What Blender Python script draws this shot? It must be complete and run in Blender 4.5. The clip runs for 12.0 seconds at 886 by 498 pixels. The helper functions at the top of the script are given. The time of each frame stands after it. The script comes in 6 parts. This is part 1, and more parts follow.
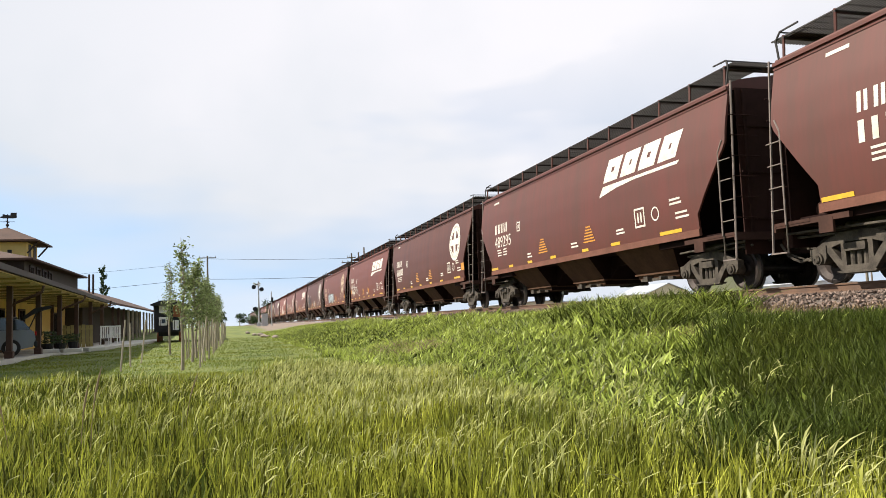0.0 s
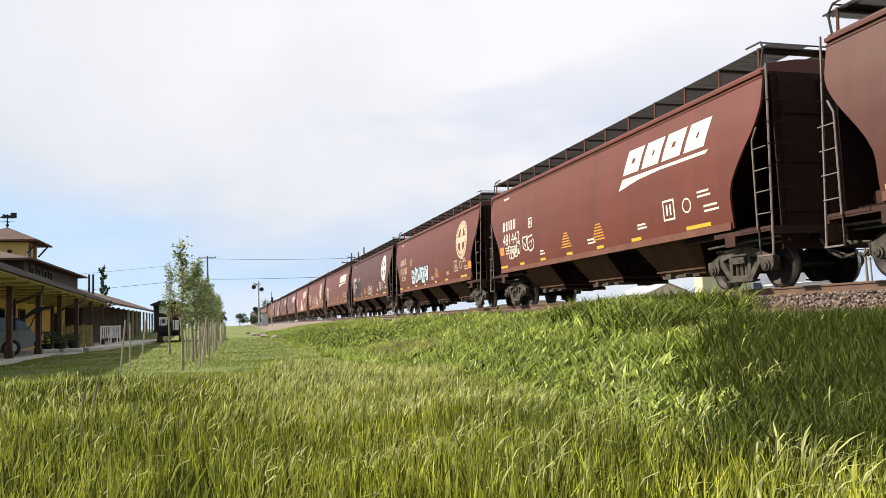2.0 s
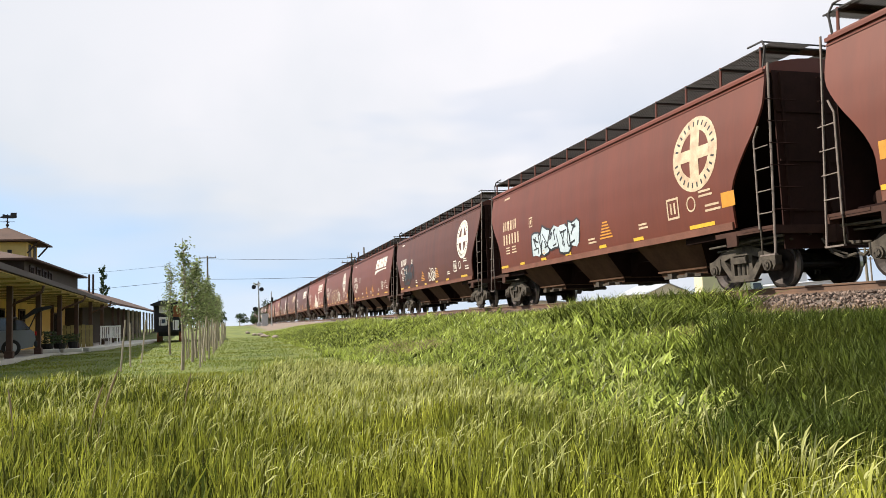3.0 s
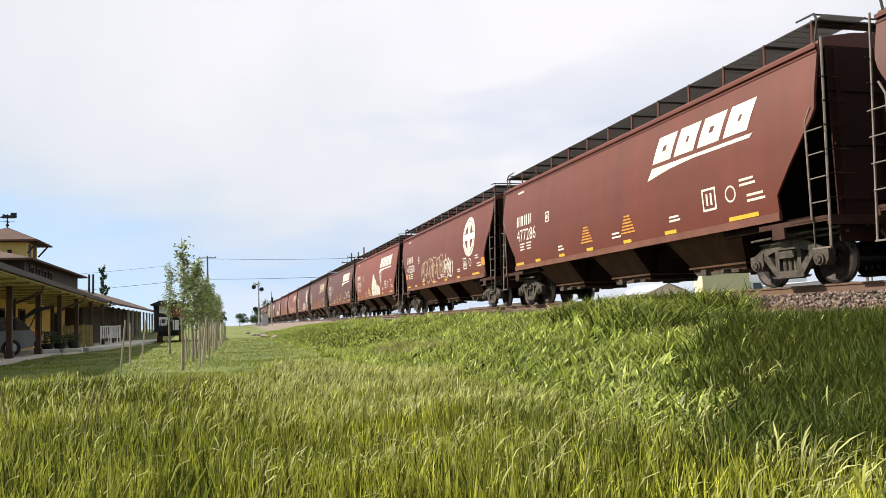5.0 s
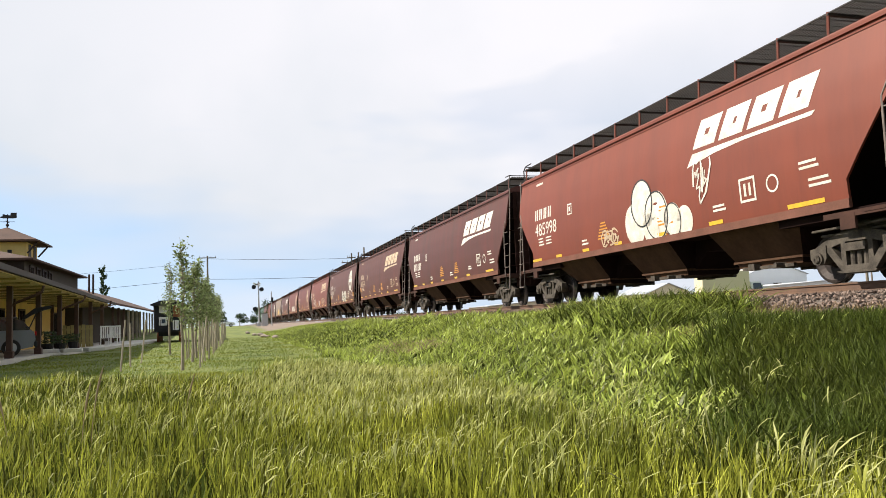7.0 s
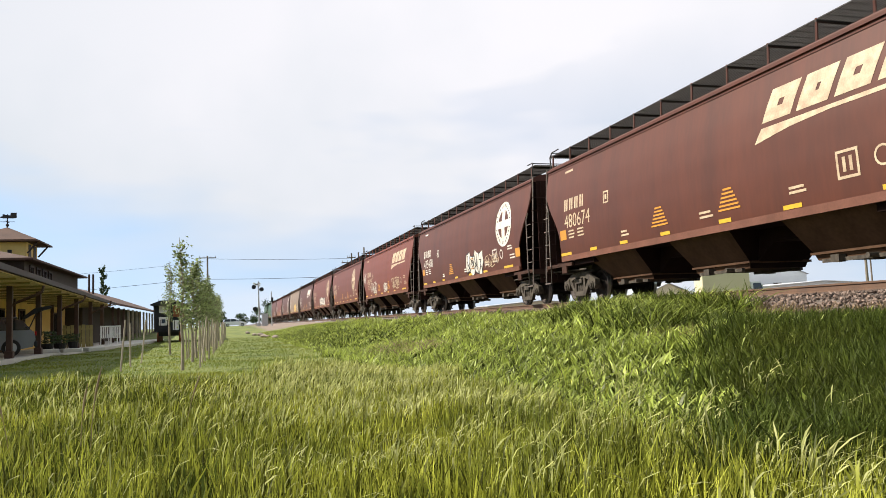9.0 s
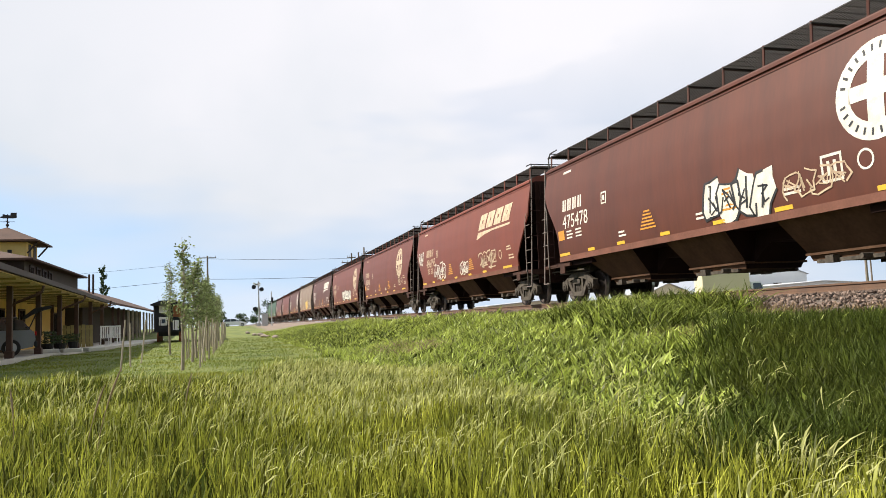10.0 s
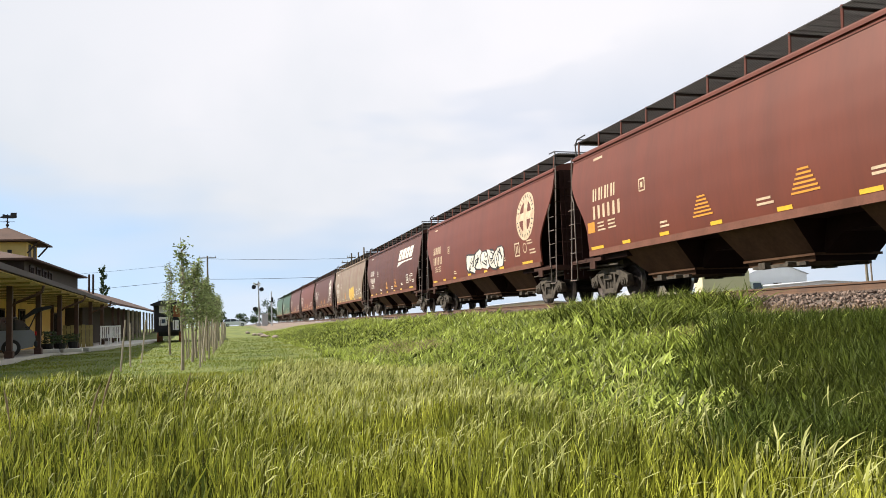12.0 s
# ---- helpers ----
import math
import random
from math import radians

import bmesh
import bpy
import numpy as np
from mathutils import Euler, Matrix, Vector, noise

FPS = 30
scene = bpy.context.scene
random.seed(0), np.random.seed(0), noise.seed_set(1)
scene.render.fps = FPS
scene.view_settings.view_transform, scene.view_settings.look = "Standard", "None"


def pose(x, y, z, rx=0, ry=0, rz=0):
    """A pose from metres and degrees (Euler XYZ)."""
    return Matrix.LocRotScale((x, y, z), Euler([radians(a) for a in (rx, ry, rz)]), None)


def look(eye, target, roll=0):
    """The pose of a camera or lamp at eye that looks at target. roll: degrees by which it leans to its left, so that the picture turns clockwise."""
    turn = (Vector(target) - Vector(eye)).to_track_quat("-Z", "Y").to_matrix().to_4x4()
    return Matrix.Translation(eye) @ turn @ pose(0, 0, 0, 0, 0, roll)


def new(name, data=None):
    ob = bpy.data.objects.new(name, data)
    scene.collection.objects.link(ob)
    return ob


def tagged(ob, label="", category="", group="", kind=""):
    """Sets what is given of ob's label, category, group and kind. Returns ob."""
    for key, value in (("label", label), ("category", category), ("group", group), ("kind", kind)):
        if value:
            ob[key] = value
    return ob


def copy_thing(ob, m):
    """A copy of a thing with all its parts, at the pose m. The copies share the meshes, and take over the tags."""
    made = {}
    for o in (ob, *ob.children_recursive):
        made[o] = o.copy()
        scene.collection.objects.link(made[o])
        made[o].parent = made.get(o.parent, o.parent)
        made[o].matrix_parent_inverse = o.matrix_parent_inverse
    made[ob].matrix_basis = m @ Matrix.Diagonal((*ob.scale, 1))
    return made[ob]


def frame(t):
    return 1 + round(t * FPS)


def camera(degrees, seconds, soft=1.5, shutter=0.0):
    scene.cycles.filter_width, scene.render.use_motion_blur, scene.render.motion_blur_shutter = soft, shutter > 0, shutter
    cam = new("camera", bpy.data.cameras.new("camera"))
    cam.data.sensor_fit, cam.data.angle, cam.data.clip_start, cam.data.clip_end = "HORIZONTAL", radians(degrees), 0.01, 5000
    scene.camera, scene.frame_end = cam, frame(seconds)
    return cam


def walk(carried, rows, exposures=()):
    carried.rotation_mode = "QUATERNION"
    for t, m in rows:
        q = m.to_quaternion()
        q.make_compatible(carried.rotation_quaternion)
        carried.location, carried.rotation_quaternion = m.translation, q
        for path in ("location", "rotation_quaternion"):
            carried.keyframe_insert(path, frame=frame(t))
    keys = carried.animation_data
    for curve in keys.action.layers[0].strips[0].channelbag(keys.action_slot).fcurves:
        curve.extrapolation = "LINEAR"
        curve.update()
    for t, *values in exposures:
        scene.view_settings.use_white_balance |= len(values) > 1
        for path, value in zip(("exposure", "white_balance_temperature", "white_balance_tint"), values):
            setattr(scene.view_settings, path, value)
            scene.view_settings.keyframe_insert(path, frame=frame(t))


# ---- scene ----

# ------------------------------------------------ camera
cam = camera(59.42, 12.0, soft=0.8)
EYE = (0.0, 0.0, 1.0)
AIM = (math.sin(0.2754) * math.cos(0.0883), math.cos(0.2754) * math.cos(0.0883), 1.0 + math.sin(0.0883))
VIEW = look(EYE, AIM, -2.23)
walk(cam, [(0.0, VIEW), (12.0, VIEW)])

# ------------------------------------------------ sky, sun, exposure
SUN_TO = Vector((-0.71, 0.29, 0.645)).normalized()
world = bpy.data.worlds.new("sky")
scene.world = world
world.use_nodes = True
wn, wl = world.node_tree.nodes, world.node_tree.links
wn.clear()
w_out = wn.new("ShaderNodeOutputWorld")
w_bg = wn.new("ShaderNodeBackground")
w_bg.inputs["Strength"].default_value = 0.84
w_sky = wn.new("ShaderNodeTexSky")
w_sky.sky_type, w_sky.sun_disc = "NISHITA", False
w_sky.sun_elevation = math.asin(SUN_TO.z)
w_sky.sun_rotation = math.atan2(SUN_TO.x, SUN_TO.y)
w_sky.air_density, w_sky.dust_density, w_sky.ozone_density = 1.0, 0.5, 1.0
w_co = wn.new("ShaderNodeTexCoord")
w_map = wn.new("ShaderNodeMapping")
w_map.inputs["Scale"].default_value = (1.0, 1.0, 3.4)
w_map.inputs["Location"].default_value = (2.3, 0.4, 0.0)
w_noise = wn.new("ShaderNodeTexNoise")
w_noise.inputs["Scale"].default_value, w_noise.inputs["Detail"].default_value = 1.5, 4.0
w_noise.inputs["Roughness"].default_value = 0.55
w_ramp = wn.new("ShaderNodeValToRGB")
w_ramp.color_ramp.elements[0].position, w_ramp.color_ramp.elements[0].color = 0.40, (0.16, 0.16, 0.16, 1)
w_ramp.color_ramp.elements[1].position, w_ramp.color_ramp.elements[1].color = 0.66, (0.95, 0.95, 0.95, 1)
w_mul = wn.new("ShaderNodeVectorMath")
w_mul.operation = "MULTIPLY"
w_mul.inputs[1].default_value = (0.165, 0.165, 0.148)
w_mix = wn.new("ShaderNodeMix")
w_mix.data_type = "RGBA"
w_cloud = wn.new("ShaderNodeTexNoise")
w_cloud.inputs["Scale"].default_value, w_cloud.inputs["Detail"].default_value = 1.9, 5.0
w_tone = wn.new("ShaderNodeMix")
w_tone.data_type = "RGBA"
w_tone.inputs["A"].default_value, w_tone.inputs["B"].default_value = (0.445, 0.490, 0.535, 1), (0.650, 0.638, 0.668, 1)
w_range = wn.new("ShaderNodeMapRange")
w_range.inputs["From Min"].default_value, w_range.inputs["From Max"].default_value = 0.40, 0.60
wl.new(w_co.outputs["Generated"], w_cloud.inputs["Vector"])
wl.new(w_cloud.outputs["Fac"], w_range.inputs["Value"])
w_dot = wn.new("ShaderNodeVectorMath")
w_dot.operation = "DOT_PRODUCT"
w_dot.inputs[1].default_value = (0.75, 0.60, 0.25)
w_east = wn.new("ShaderNodeMapRange")
w_east.interpolation_type = "SMOOTHSTEP"
w_east.inputs["From Min"].default_value, w_east.inputs["From Max"].default_value = 0.30, 0.85
wl.new(w_co.outputs["Generated"], w_dot.inputs[0])
wl.new(w_dot.outputs["Value"], w_east.inputs["Value"])
w_blend = wn.new("ShaderNodeMix")
w_blend.inputs["Factor"].default_value = 0.55
wl.new(w_range.outputs["Result"], w_blend.inputs["A"])
wl.new(w_east.outputs["Result"], w_blend.inputs["B"])
wl.new(w_blend.outputs["Result"], w_tone.inputs["Factor"])
wl.new(w_tone.outputs["Result"], w_mix.inputs["B"])
wl.new(w_co.outputs["Generated"], w_map.inputs["Vector"])
wl.new(w_map.outputs["Vector"], w_noise.inputs["Vector"])
wl.new(w_noise.outputs["Fac"], w_ramp.inputs["Fac"])
w_sep = wn.new("ShaderNodeSeparateXYZ")
w_up = wn.new("ShaderNodeMapRange")
w_up.inputs["From Min"].default_value, w_up.inputs["From Max"].default_value = 0.13, 0.42
w_max = wn.new("ShaderNodeMath")
w_max.operation, w_max.use_clamp = "MULTIPLY_ADD", True
w_max.inputs[1].default_value = 0.78
wl.new(w_co.outputs["Generated"], w_sep.inputs["Vector"])
wl.new(w_sep.outputs["Z"], w_up.inputs["Value"])
wl.new(w_up.outputs["Result"], w_max.inputs[0])
wl.new(w_ramp.outputs["Color"], w_max.inputs[2])
w_cover = wn.new("ShaderNodeMath")
w_cover.operation, w_cover.use_clamp = "MULTIPLY_ADD", True
w_cover.inputs[1].default_value = 0.26
wl.new(w_east.outputs["Result"], w_cover.inputs[0])
wl.new(w_max.outputs["Value"], w_cover.inputs[2])
wl.new(w_cover.outputs["Value"], w_mix.inputs["Factor"])
w_lift = wn.new("ShaderNodeVectorMath")
w_lift.operation = "ADD"
w_lift.inputs[1].default_value = (0.0, 0.0, 0.32)
w_unit = wn.new("ShaderNodeVectorMath")
w_unit.operation = "NORMALIZE"
wl.new(w_co.outputs["Generated"], w_lift.inputs[0])
wl.new(w_lift.outputs["Vector"], w_unit.inputs[0])
wl.new(w_unit.outputs["Vector"], w_sky.inputs["Vector"])
wl.new(w_sky.outputs["Color"], w_mul.inputs[0])
wl.new(w_mul.outputs["Vector"], w_mix.inputs["A"])
wl.new(w_mix.outputs["Result"], w_bg.inputs["Color"])
wl.new(w_bg.outputs["Background"], w_out.inputs["Surface"])
sun = new("sun", bpy.data.lights.new("sun", "SUN"))
sun.data.energy, sun.data.angle, sun.data.color = 5.0, radians(0.6), (1.0, 0.93, 0.82)
sun.matrix_world = look(SUN_TO * 50, (0, 0, 0))
scene.view_settings.exposure = 0.85


# ------------------------------------------------ materials
def material(name, base, rough=0.6, metal=0.0, var=0.25, scale=3.0, fine=40.0, bump=0.15, second=None, per=0.0, island=0.0,
             trans=0.0, stretch=(1, 1, 1), spec=0.4):
    """Two scales of variation between base and second, bump, and variation by object or by island."""
    m = bpy.data.materials.new(name)
    m.use_nodes = True
    n, k = m.node_tree.nodes, m.node_tree.links
    b = n["Principled BSDF"]
    b.inputs["Roughness"].default_value, b.inputs["Metallic"].default_value = rough, metal
    b.inputs["Specular IOR Level"].default_value = spec
    second = second or tuple(c * (1 - var) for c in base)
    co, mp = n.new("ShaderNodeTexCoord"), n.new("ShaderNodeMapping")
    mp.inputs["Scale"].default_value = stretch
    k.new(co.outputs["Object"], mp.inputs["Vector"])
    big, small = n.new("ShaderNodeTexNoise"), n.new("ShaderNodeTexNoise")
    big.inputs["Scale"].default_value, big.inputs["Detail"].default_value = scale, 5
    small.inputs["Scale"].default_value, small.inputs["Detail"].default_value = fine, 3
    for q in (big, small):
        k.new(mp.outputs["Vector"], q.inputs["Vector"])
    add = n.new("ShaderNodeMath")
    add.operation = "MULTIPLY_ADD"
    add.inputs[1].default_value = 0.4
    k.new(small.outputs["Fac"], add.inputs[0])
    k.new(big.outputs["Fac"], add.inputs[2])
    ramp = n.new("ShaderNodeMapRange")
    ramp.inputs["From Min"].default_value, ramp.inputs["From Max"].default_value = 0.48, 0.92
    k.new(add.outputs["Value"], ramp.inputs["Value"])
    mix = n.new("ShaderNodeMix")
    mix.data_type = "RGBA"
    mix.inputs["A"].default_value, mix.inputs["B"].default_value = (*base, 1), (*second, 1)
    k.new(ramp.outputs["Result"], mix.inputs["Factor"])
    colour = mix.outputs["Result"]
    if per or island:
        src = n.new("ShaderNodeObjectInfo").outputs["Random"] if per else n.new("ShaderNodeNewGeometry").outputs["Random Per Island"]
        span = per or island
        rng = n.new("ShaderNodeMapRange")
        rng.inputs["To Min"].default_value, rng.inputs["To Max"].default_value = 1 - span, 1 + span
        k.new(src, rng.inputs["Value"])
        sc = n.new("ShaderNodeVectorMath")
        sc.operation = "SCALE"
        k.new(colour, sc.inputs[0])
        k.new(rng.outputs["Result"], sc.inputs["Scale"])
        colour = sc.outputs["Vector"]
    k.new(colour, b.inputs["Base Color"])
    if bump:
        bp = n.new("ShaderNodeBump")
        bp.inputs["Strength"].default_value, bp.inputs["Distance"].default_value = bump, 0.02
        k.new(add.outputs["Value"], bp.inputs["Height"])
        k.new(bp.outputs["Normal"], b.inputs["Normal"])
    if trans:
        tr, ms = n.new("ShaderNodeBsdfTranslucent"), n.new("ShaderNodeMixShader")
        ms.inputs["Fac"].default_value = trans
        k.new(colour, tr.inputs["Color"])
        k.new(b.outputs["BSDF"], ms.inputs[1])
        k.new(tr.outputs["BSDF"], ms.inputs[2])
        k.new(ms.outputs["Shader"], n["Material Output"].inputs["Surface"])
    return m


def car_paint(name, base, second):
    return material(name, base, 0.52, 0, 0, 0.9, 7.0, 0.03, second, per=0.10, stretch=(1, 2.0, 0.35), spec=0.3)


RED = car_paint("oxide_red_paint", (0.118, 0.029, 0.016), (0.090, 0.024, 0.014))
RED_BRIGHT = car_paint("fresh_red_paint", (0.152, 0.036, 0.019), (0.122, 0.031, 0.018))
BROWN = car_paint("weathered_brown_paint", (0.084, 0.024, 0.013), (0.058, 0.018, 0.011))
MAROON = car_paint("dark_maroon_paint", (0.095, 0.026, 0.019), (0.068, 0.026, 0.018))
TAN_CAR = car_paint("faded_tan_paint", (0.210, 0.168, 0.119), (0.154, 0.084, 0.056))
GREEN_CAR = car_paint("railroad_green_paint", (0.038, 0.084, 0.042), (0.032, 0.056, 0.035))
# Platform brown lowered so that the shade at the car ends is in the colour.
PLATE = material("shade_darkened_platform_steel", (0.034, 0.017, 0.013), 0.8, 0, 0.4, 2, 20, 0.1, (0.060, 0.028, 0.020), spec=0.15)
LADDER = material("dusty_ladder_steel", (0.19, 0.150, 0.130), 0.7, 0.1, 0.4, 5, 30, 0.1)
# Red steel taken nearly to black: the shade of ends and hoppers is in it.
ENDS = material("shade_darkened_red_steel", (0.016, 0.007, 0.006), 0.85, 0, 0.4, 2, 20, 0.1, spec=0.08)
# Dark brown that holds the shade of the gap between two cars.
BULKHEAD = material("shade_darkened_bulkhead_steel", (0.034, 0.014, 0.011), 0.8, 0, 0.4, 2, 20, 0.1, spec=0.12)
GRATE = material("black_steel_grating", (0.040, 0.036, 0.035), 0.7, 0.3, 0.3, 4, 40, 0.1)
SILL_RUST = material("dusty_sill_paint", (0.150, 0.062, 0.043), 0.75, 0, 0.3, 2, 25, 0.15, (0.100, 0.042, 0.028), spec=0.2)
HOPPER = material("dusty_hopper_steel", (0.092, 0.049, 0.027), 0.8, 0, 0.5, 1.5, 14, 0.2, (0.045, 0.022, 0.012), spec=0.15)
CAST = material("dusty_cast_iron", (0.094, 0.078, 0.060), 0.75, 0.1, 0.4, 6, 40, 0.25, (0.026, 0.021, 0.017), spec=0.25)
WHEEL_M = material("rusty_wheel_steel", (0.037, 0.026, 0.021), 0.6, 0.5, 0.4, 5, 30, 0.1, (0.017, 0.013, 0.012))
TREAD = material("polished_wheel_tread", (0.45, 0.43, 0.40), 0.3, 0.9, 0.2, 10, 60, 0.02)
WHITE_P = material("worn_white_lettering", (0.592, 0.568, 0.512), 0.6, 0, 0.2, 4, 30, 0.05, (0.440, 0.384, 0.320))
CREAM_P = material("faded_cream_lettering", (0.496, 0.400, 0.272), 0.6, 0, 0.2, 4, 30, 0.05, (0.320, 0.216, 0.144))
YELLOW_P = material("yellow_reflective_tape", (0.624, 0.384, 0.032), 0.35, 0, 0.2, 6, 40, 0.02, (0.480, 0.288, 0.040))
ORANGE_P = material("orange_stencil_paint", (0.496, 0.216, 0.024), 0.5, 0, 0.2, 6, 40, 0.02)
BLACK_P = material("black_spray_paint", (0.02, 0.02, 0.022), 0.5, 0, 0.2, 6, 40, 0.02)
BLUE_P = material("pale_blue_spray_paint", (0.40, 0.46, 0.49), 0.5, 0, 0.2, 6, 40, 0.02)
RAIL_M = material("rusty_rail_steel", (0.136, 0.076, 0.046), 0.7, 0.2, 0.3, 3, 30, 0.1, (0.088, 0.052, 0.036))
RAIL_TOP = material("polished_rail_head", (0.5, 0.47, 0.44), 0.3, 0.9, 0.1, 3, 30, 0.02)
TIE = material("weathered_tie_timber", (0.084, 0.059, 0.042), 0.9, 0, 0.4, 3, 30, 0.3)
STONE = material("pink_grey_ballast_stone", (0.164, 0.117, 0.093), 0.9, 0, 0.3, 8, 60, 0.3, island=0.75)
LAWN_BLADE = material("mown_lawn_blades", (0.240, 0.242, 0.036), 0.7, 0, 0.3, 0.5, 3, 0, (0.114, 0.180, 0.033), island=0.30, trans=0.3, spec=0.2)
GRASS = material("tall_meadow_grass", (0.325, 0.330, 0.044), 0.5, 0, 0.3, 0.5, 3, 0, (0.088, 0.112, 0.016), island=0.85, trans=0.25, spec=0.2)
STRAW = material("pale_grass_seedheads", (0.430, 0.430, 0.180), 0.7, 0, 0.3, 0.8, 5, 0, (0.339, 0.360, 0.106), island=0.35, trans=0.35, spec=0.2)
WEED = material("dense_green_weeds", (0.345, 0.400, 0.080), 0.5, 0, 0.3, 0.6, 3, 0, (0.185, 0.228, 0.040), island=0.75, trans=0.30, spec=0.35)
# Dark green weeds; the same colour serves as shade between brighter blades.
WEED_DARK_AND_SHADE = material("dark_green_and_shade_weeds", (0.050, 0.072, 0.012), 0.55, 0, 0.3, 0.7, 3, 0, (0.076, 0.090, 0.015), island=0.7, trans=0.3, spec=0.1)
DRY_PINK = material("dry_pinkish_stems", (0.34, 0.24, 0.17), 0.8, 0, 0.3, 0.8, 5, 0, (0.24, 0.20, 0.10), island=0.35, trans=0.2, spec=0.2)
DRY = material("dry_brown_stems", (0.22, 0.15, 0.08), 0.8, 0, 0.3, 0.8, 5, 0, (0.16, 0.13, 0.06), island=0.35, trans=0.2, spec=0.2)
LEAF = material("poplar_leaves", (0.29, 0.33, 0.15), 0.45, 0, 0.3, 2, 10, 0, (0.12, 0.16, 0.055), island=0.65, trans=0.4)
FAR_LEAF = material("distant_foliage", (0.05, 0.085, 0.030), 0.7, 0, 0.3, 1, 5, 0, (0.035, 0.06, 0.022), island=0.4, trans=0.2)
BARK = material("young_grey_bark", (0.30, 0.25, 0.19), 0.85, 0, 0.4, 5, 40, 0.3)
STAKE = material("sunbleached_stake_timber", (0.40, 0.34, 0.26), 0.85, 0, 0.3, 4, 40, 0.2, per=0.2)
STUCCO = material("ochre_stucco", (0.792, 0.570, 0.200), 0.9, 0, 0.2, 1.2, 60, 0.15)
SOFFIT = material("varnished_board_soffit", (0.890, 0.678, 0.339), 0.6, 0, 0.3, 1.5, 30, 0.05, stretch=(6, 0.4, 1))
SHINGLE = material("brown_roof_shingles", (0.092, 0.05, 0.036), 0.9, 0, 0.3, 1.5, 25, 0.3, (0.06, 0.034, 0.026), per=0.15)
FASCIA = material("dark_brown_fascia", (0.04, 0.024, 0.017), 0.6, 0, 0.3, 2, 25, 0.1)
POST_M = material("dark_stained_posts", (0.075, 0.038, 0.025), 0.6, 0, 0.3, 3, 30, 0.1)
WING_M = material("dark_board_siding", (0.055, 0.040, 0.028), 0.8, 0, 0.3, 2, 25, 0.1)
CONCRETE = material("pale_concrete", (0.6, 0.58, 0.53), 0.9, 0, 0.2, 1, 30, 0.1)
WHITE_WOOD = material("white_painted_wood", (0.78, 0.77, 0.74), 0.5, 0, 0.1, 3, 30, 0.05)
FENCE_M = material("yellowed_pine_boards", (0.36, 0.30, 0.12), 0.8, 0, 0.3, 3, 30, 0.1, per=0.15)
IRON = material("black_painted_iron", (0.018, 0.018, 0.020), 0.5, 0.4, 0.2, 5, 30, 0.05)
CAR_GREY = material("grey_car_paint", (0.20, 0.21, 0.22), 0.3, 0.5, 0.1, 2, 20, 0.0)
CAR_WHITE = material("white_car_paint", (0.72, 0.74, 0.76), 0.3, 0.1, 0.05, 2, 20, 0.0)
RUBBER = material("black_rubber", (0.02, 0.02, 0.02), 0.85, 0, 0.2, 8, 40, 0.1)
TAIL = material("red_tail_lamp_plastic", (0.45, 0.02, 0.02), 0.25, 0, 0.1, 5, 30, 0)
GLASS = material("dark_tinted_glass", (0.02, 0.025, 0.03), 0.08, 0, 0.1, 5, 30, 0, spec=0.8)
ORANGE_RUST = material("rust_orange_steel", (0.30, 0.11, 0.045), 0.7, 0.1, 0.3, 3, 20, 0.1)
GALV = material("galvanised_steel", (0.50, 0.51, 0.52), 0.45, 0.6, 0.2, 4, 30, 0.05)
WOOD_POLE = material("grey_utility_pole", (0.20, 0.165, 0.13), 0.9, 0, 0.3, 3, 30, 0.2)
METAL_WALL = material("white_metal_cladding", (0.629, 0.637, 0.646), 0.5, 0.1, 0.08, 0.5, 8, 0.02)
CREAM_WALL = material("cream_cladding", (0.560, 0.496, 0.336), 0.6, 0, 0.1, 0.5, 8, 0.02)
GREY_ROOF = material("grey_metal_roof", (0.42, 0.44, 0.47), 0.45, 0.3, 0.1, 0.5, 8, 0.02)
GRAVEL = material("grey_brown_gravel", (0.30, 0.245, 0.20), 0.95, 0, 0.3, 0.8, 14, 0.3, (0.22, 0.18, 0.15))


# ------------------------------------------------ mesh helpers
def box(bm, c, s, rz=0.0, rx=0.0, ry=0.0):
    m = Matrix.Translation(c) @ Euler((radians(rx), radians(ry), radians(rz))).to_matrix().to_4x4() @ Matrix.Diagonal((*s, 1))
    return bmesh.ops.create_cube(bm, size=1.0, matrix=m)["verts"]


def rod(bm, a, b, r, seg=8, r2=None):
    a, b = Vector(a), Vector(b)
    d = b - a
    m = Matrix.Translation((a + b) / 2) @ d.to_track_quat("Z", "Y").to_matrix().to_4x4()
    bmesh.ops.create_cone(bm, cap_ends=True, segments=seg, radius1=r, radius2=r if r2 is None else r2, depth=d.length, matrix=m)


def prism(bm, pts, a, b, axis="x"):
    """Extrude a polygon of (u, v) from a to b along the axis; u, v are the two other axes in order."""
    def at(u, v, w):
        return {"x": (w, u, v), "y": (u, w, v), "z": (u, v, w)}[axis]
    f = [bm.verts.new(at(u, v, a)) for u, v in pts]
    g = [bm.verts.new(at(u, v, b)) for u, v in pts]
    n = len(pts)
    bm.faces.new(f)
    bm.faces.new(g[::-1])
    for i in range(n):
        bm.faces.new((f[i], g[i], g[(i + 1) % n], f[(i + 1) % n]))


def bevel(bm, w=0.01, seg=1):
    bmesh.ops.bevel(bm, geom=[e for e in bm.edges if e.calc_length() > 3 * w], offset=w, segments=seg, affect="EDGES")


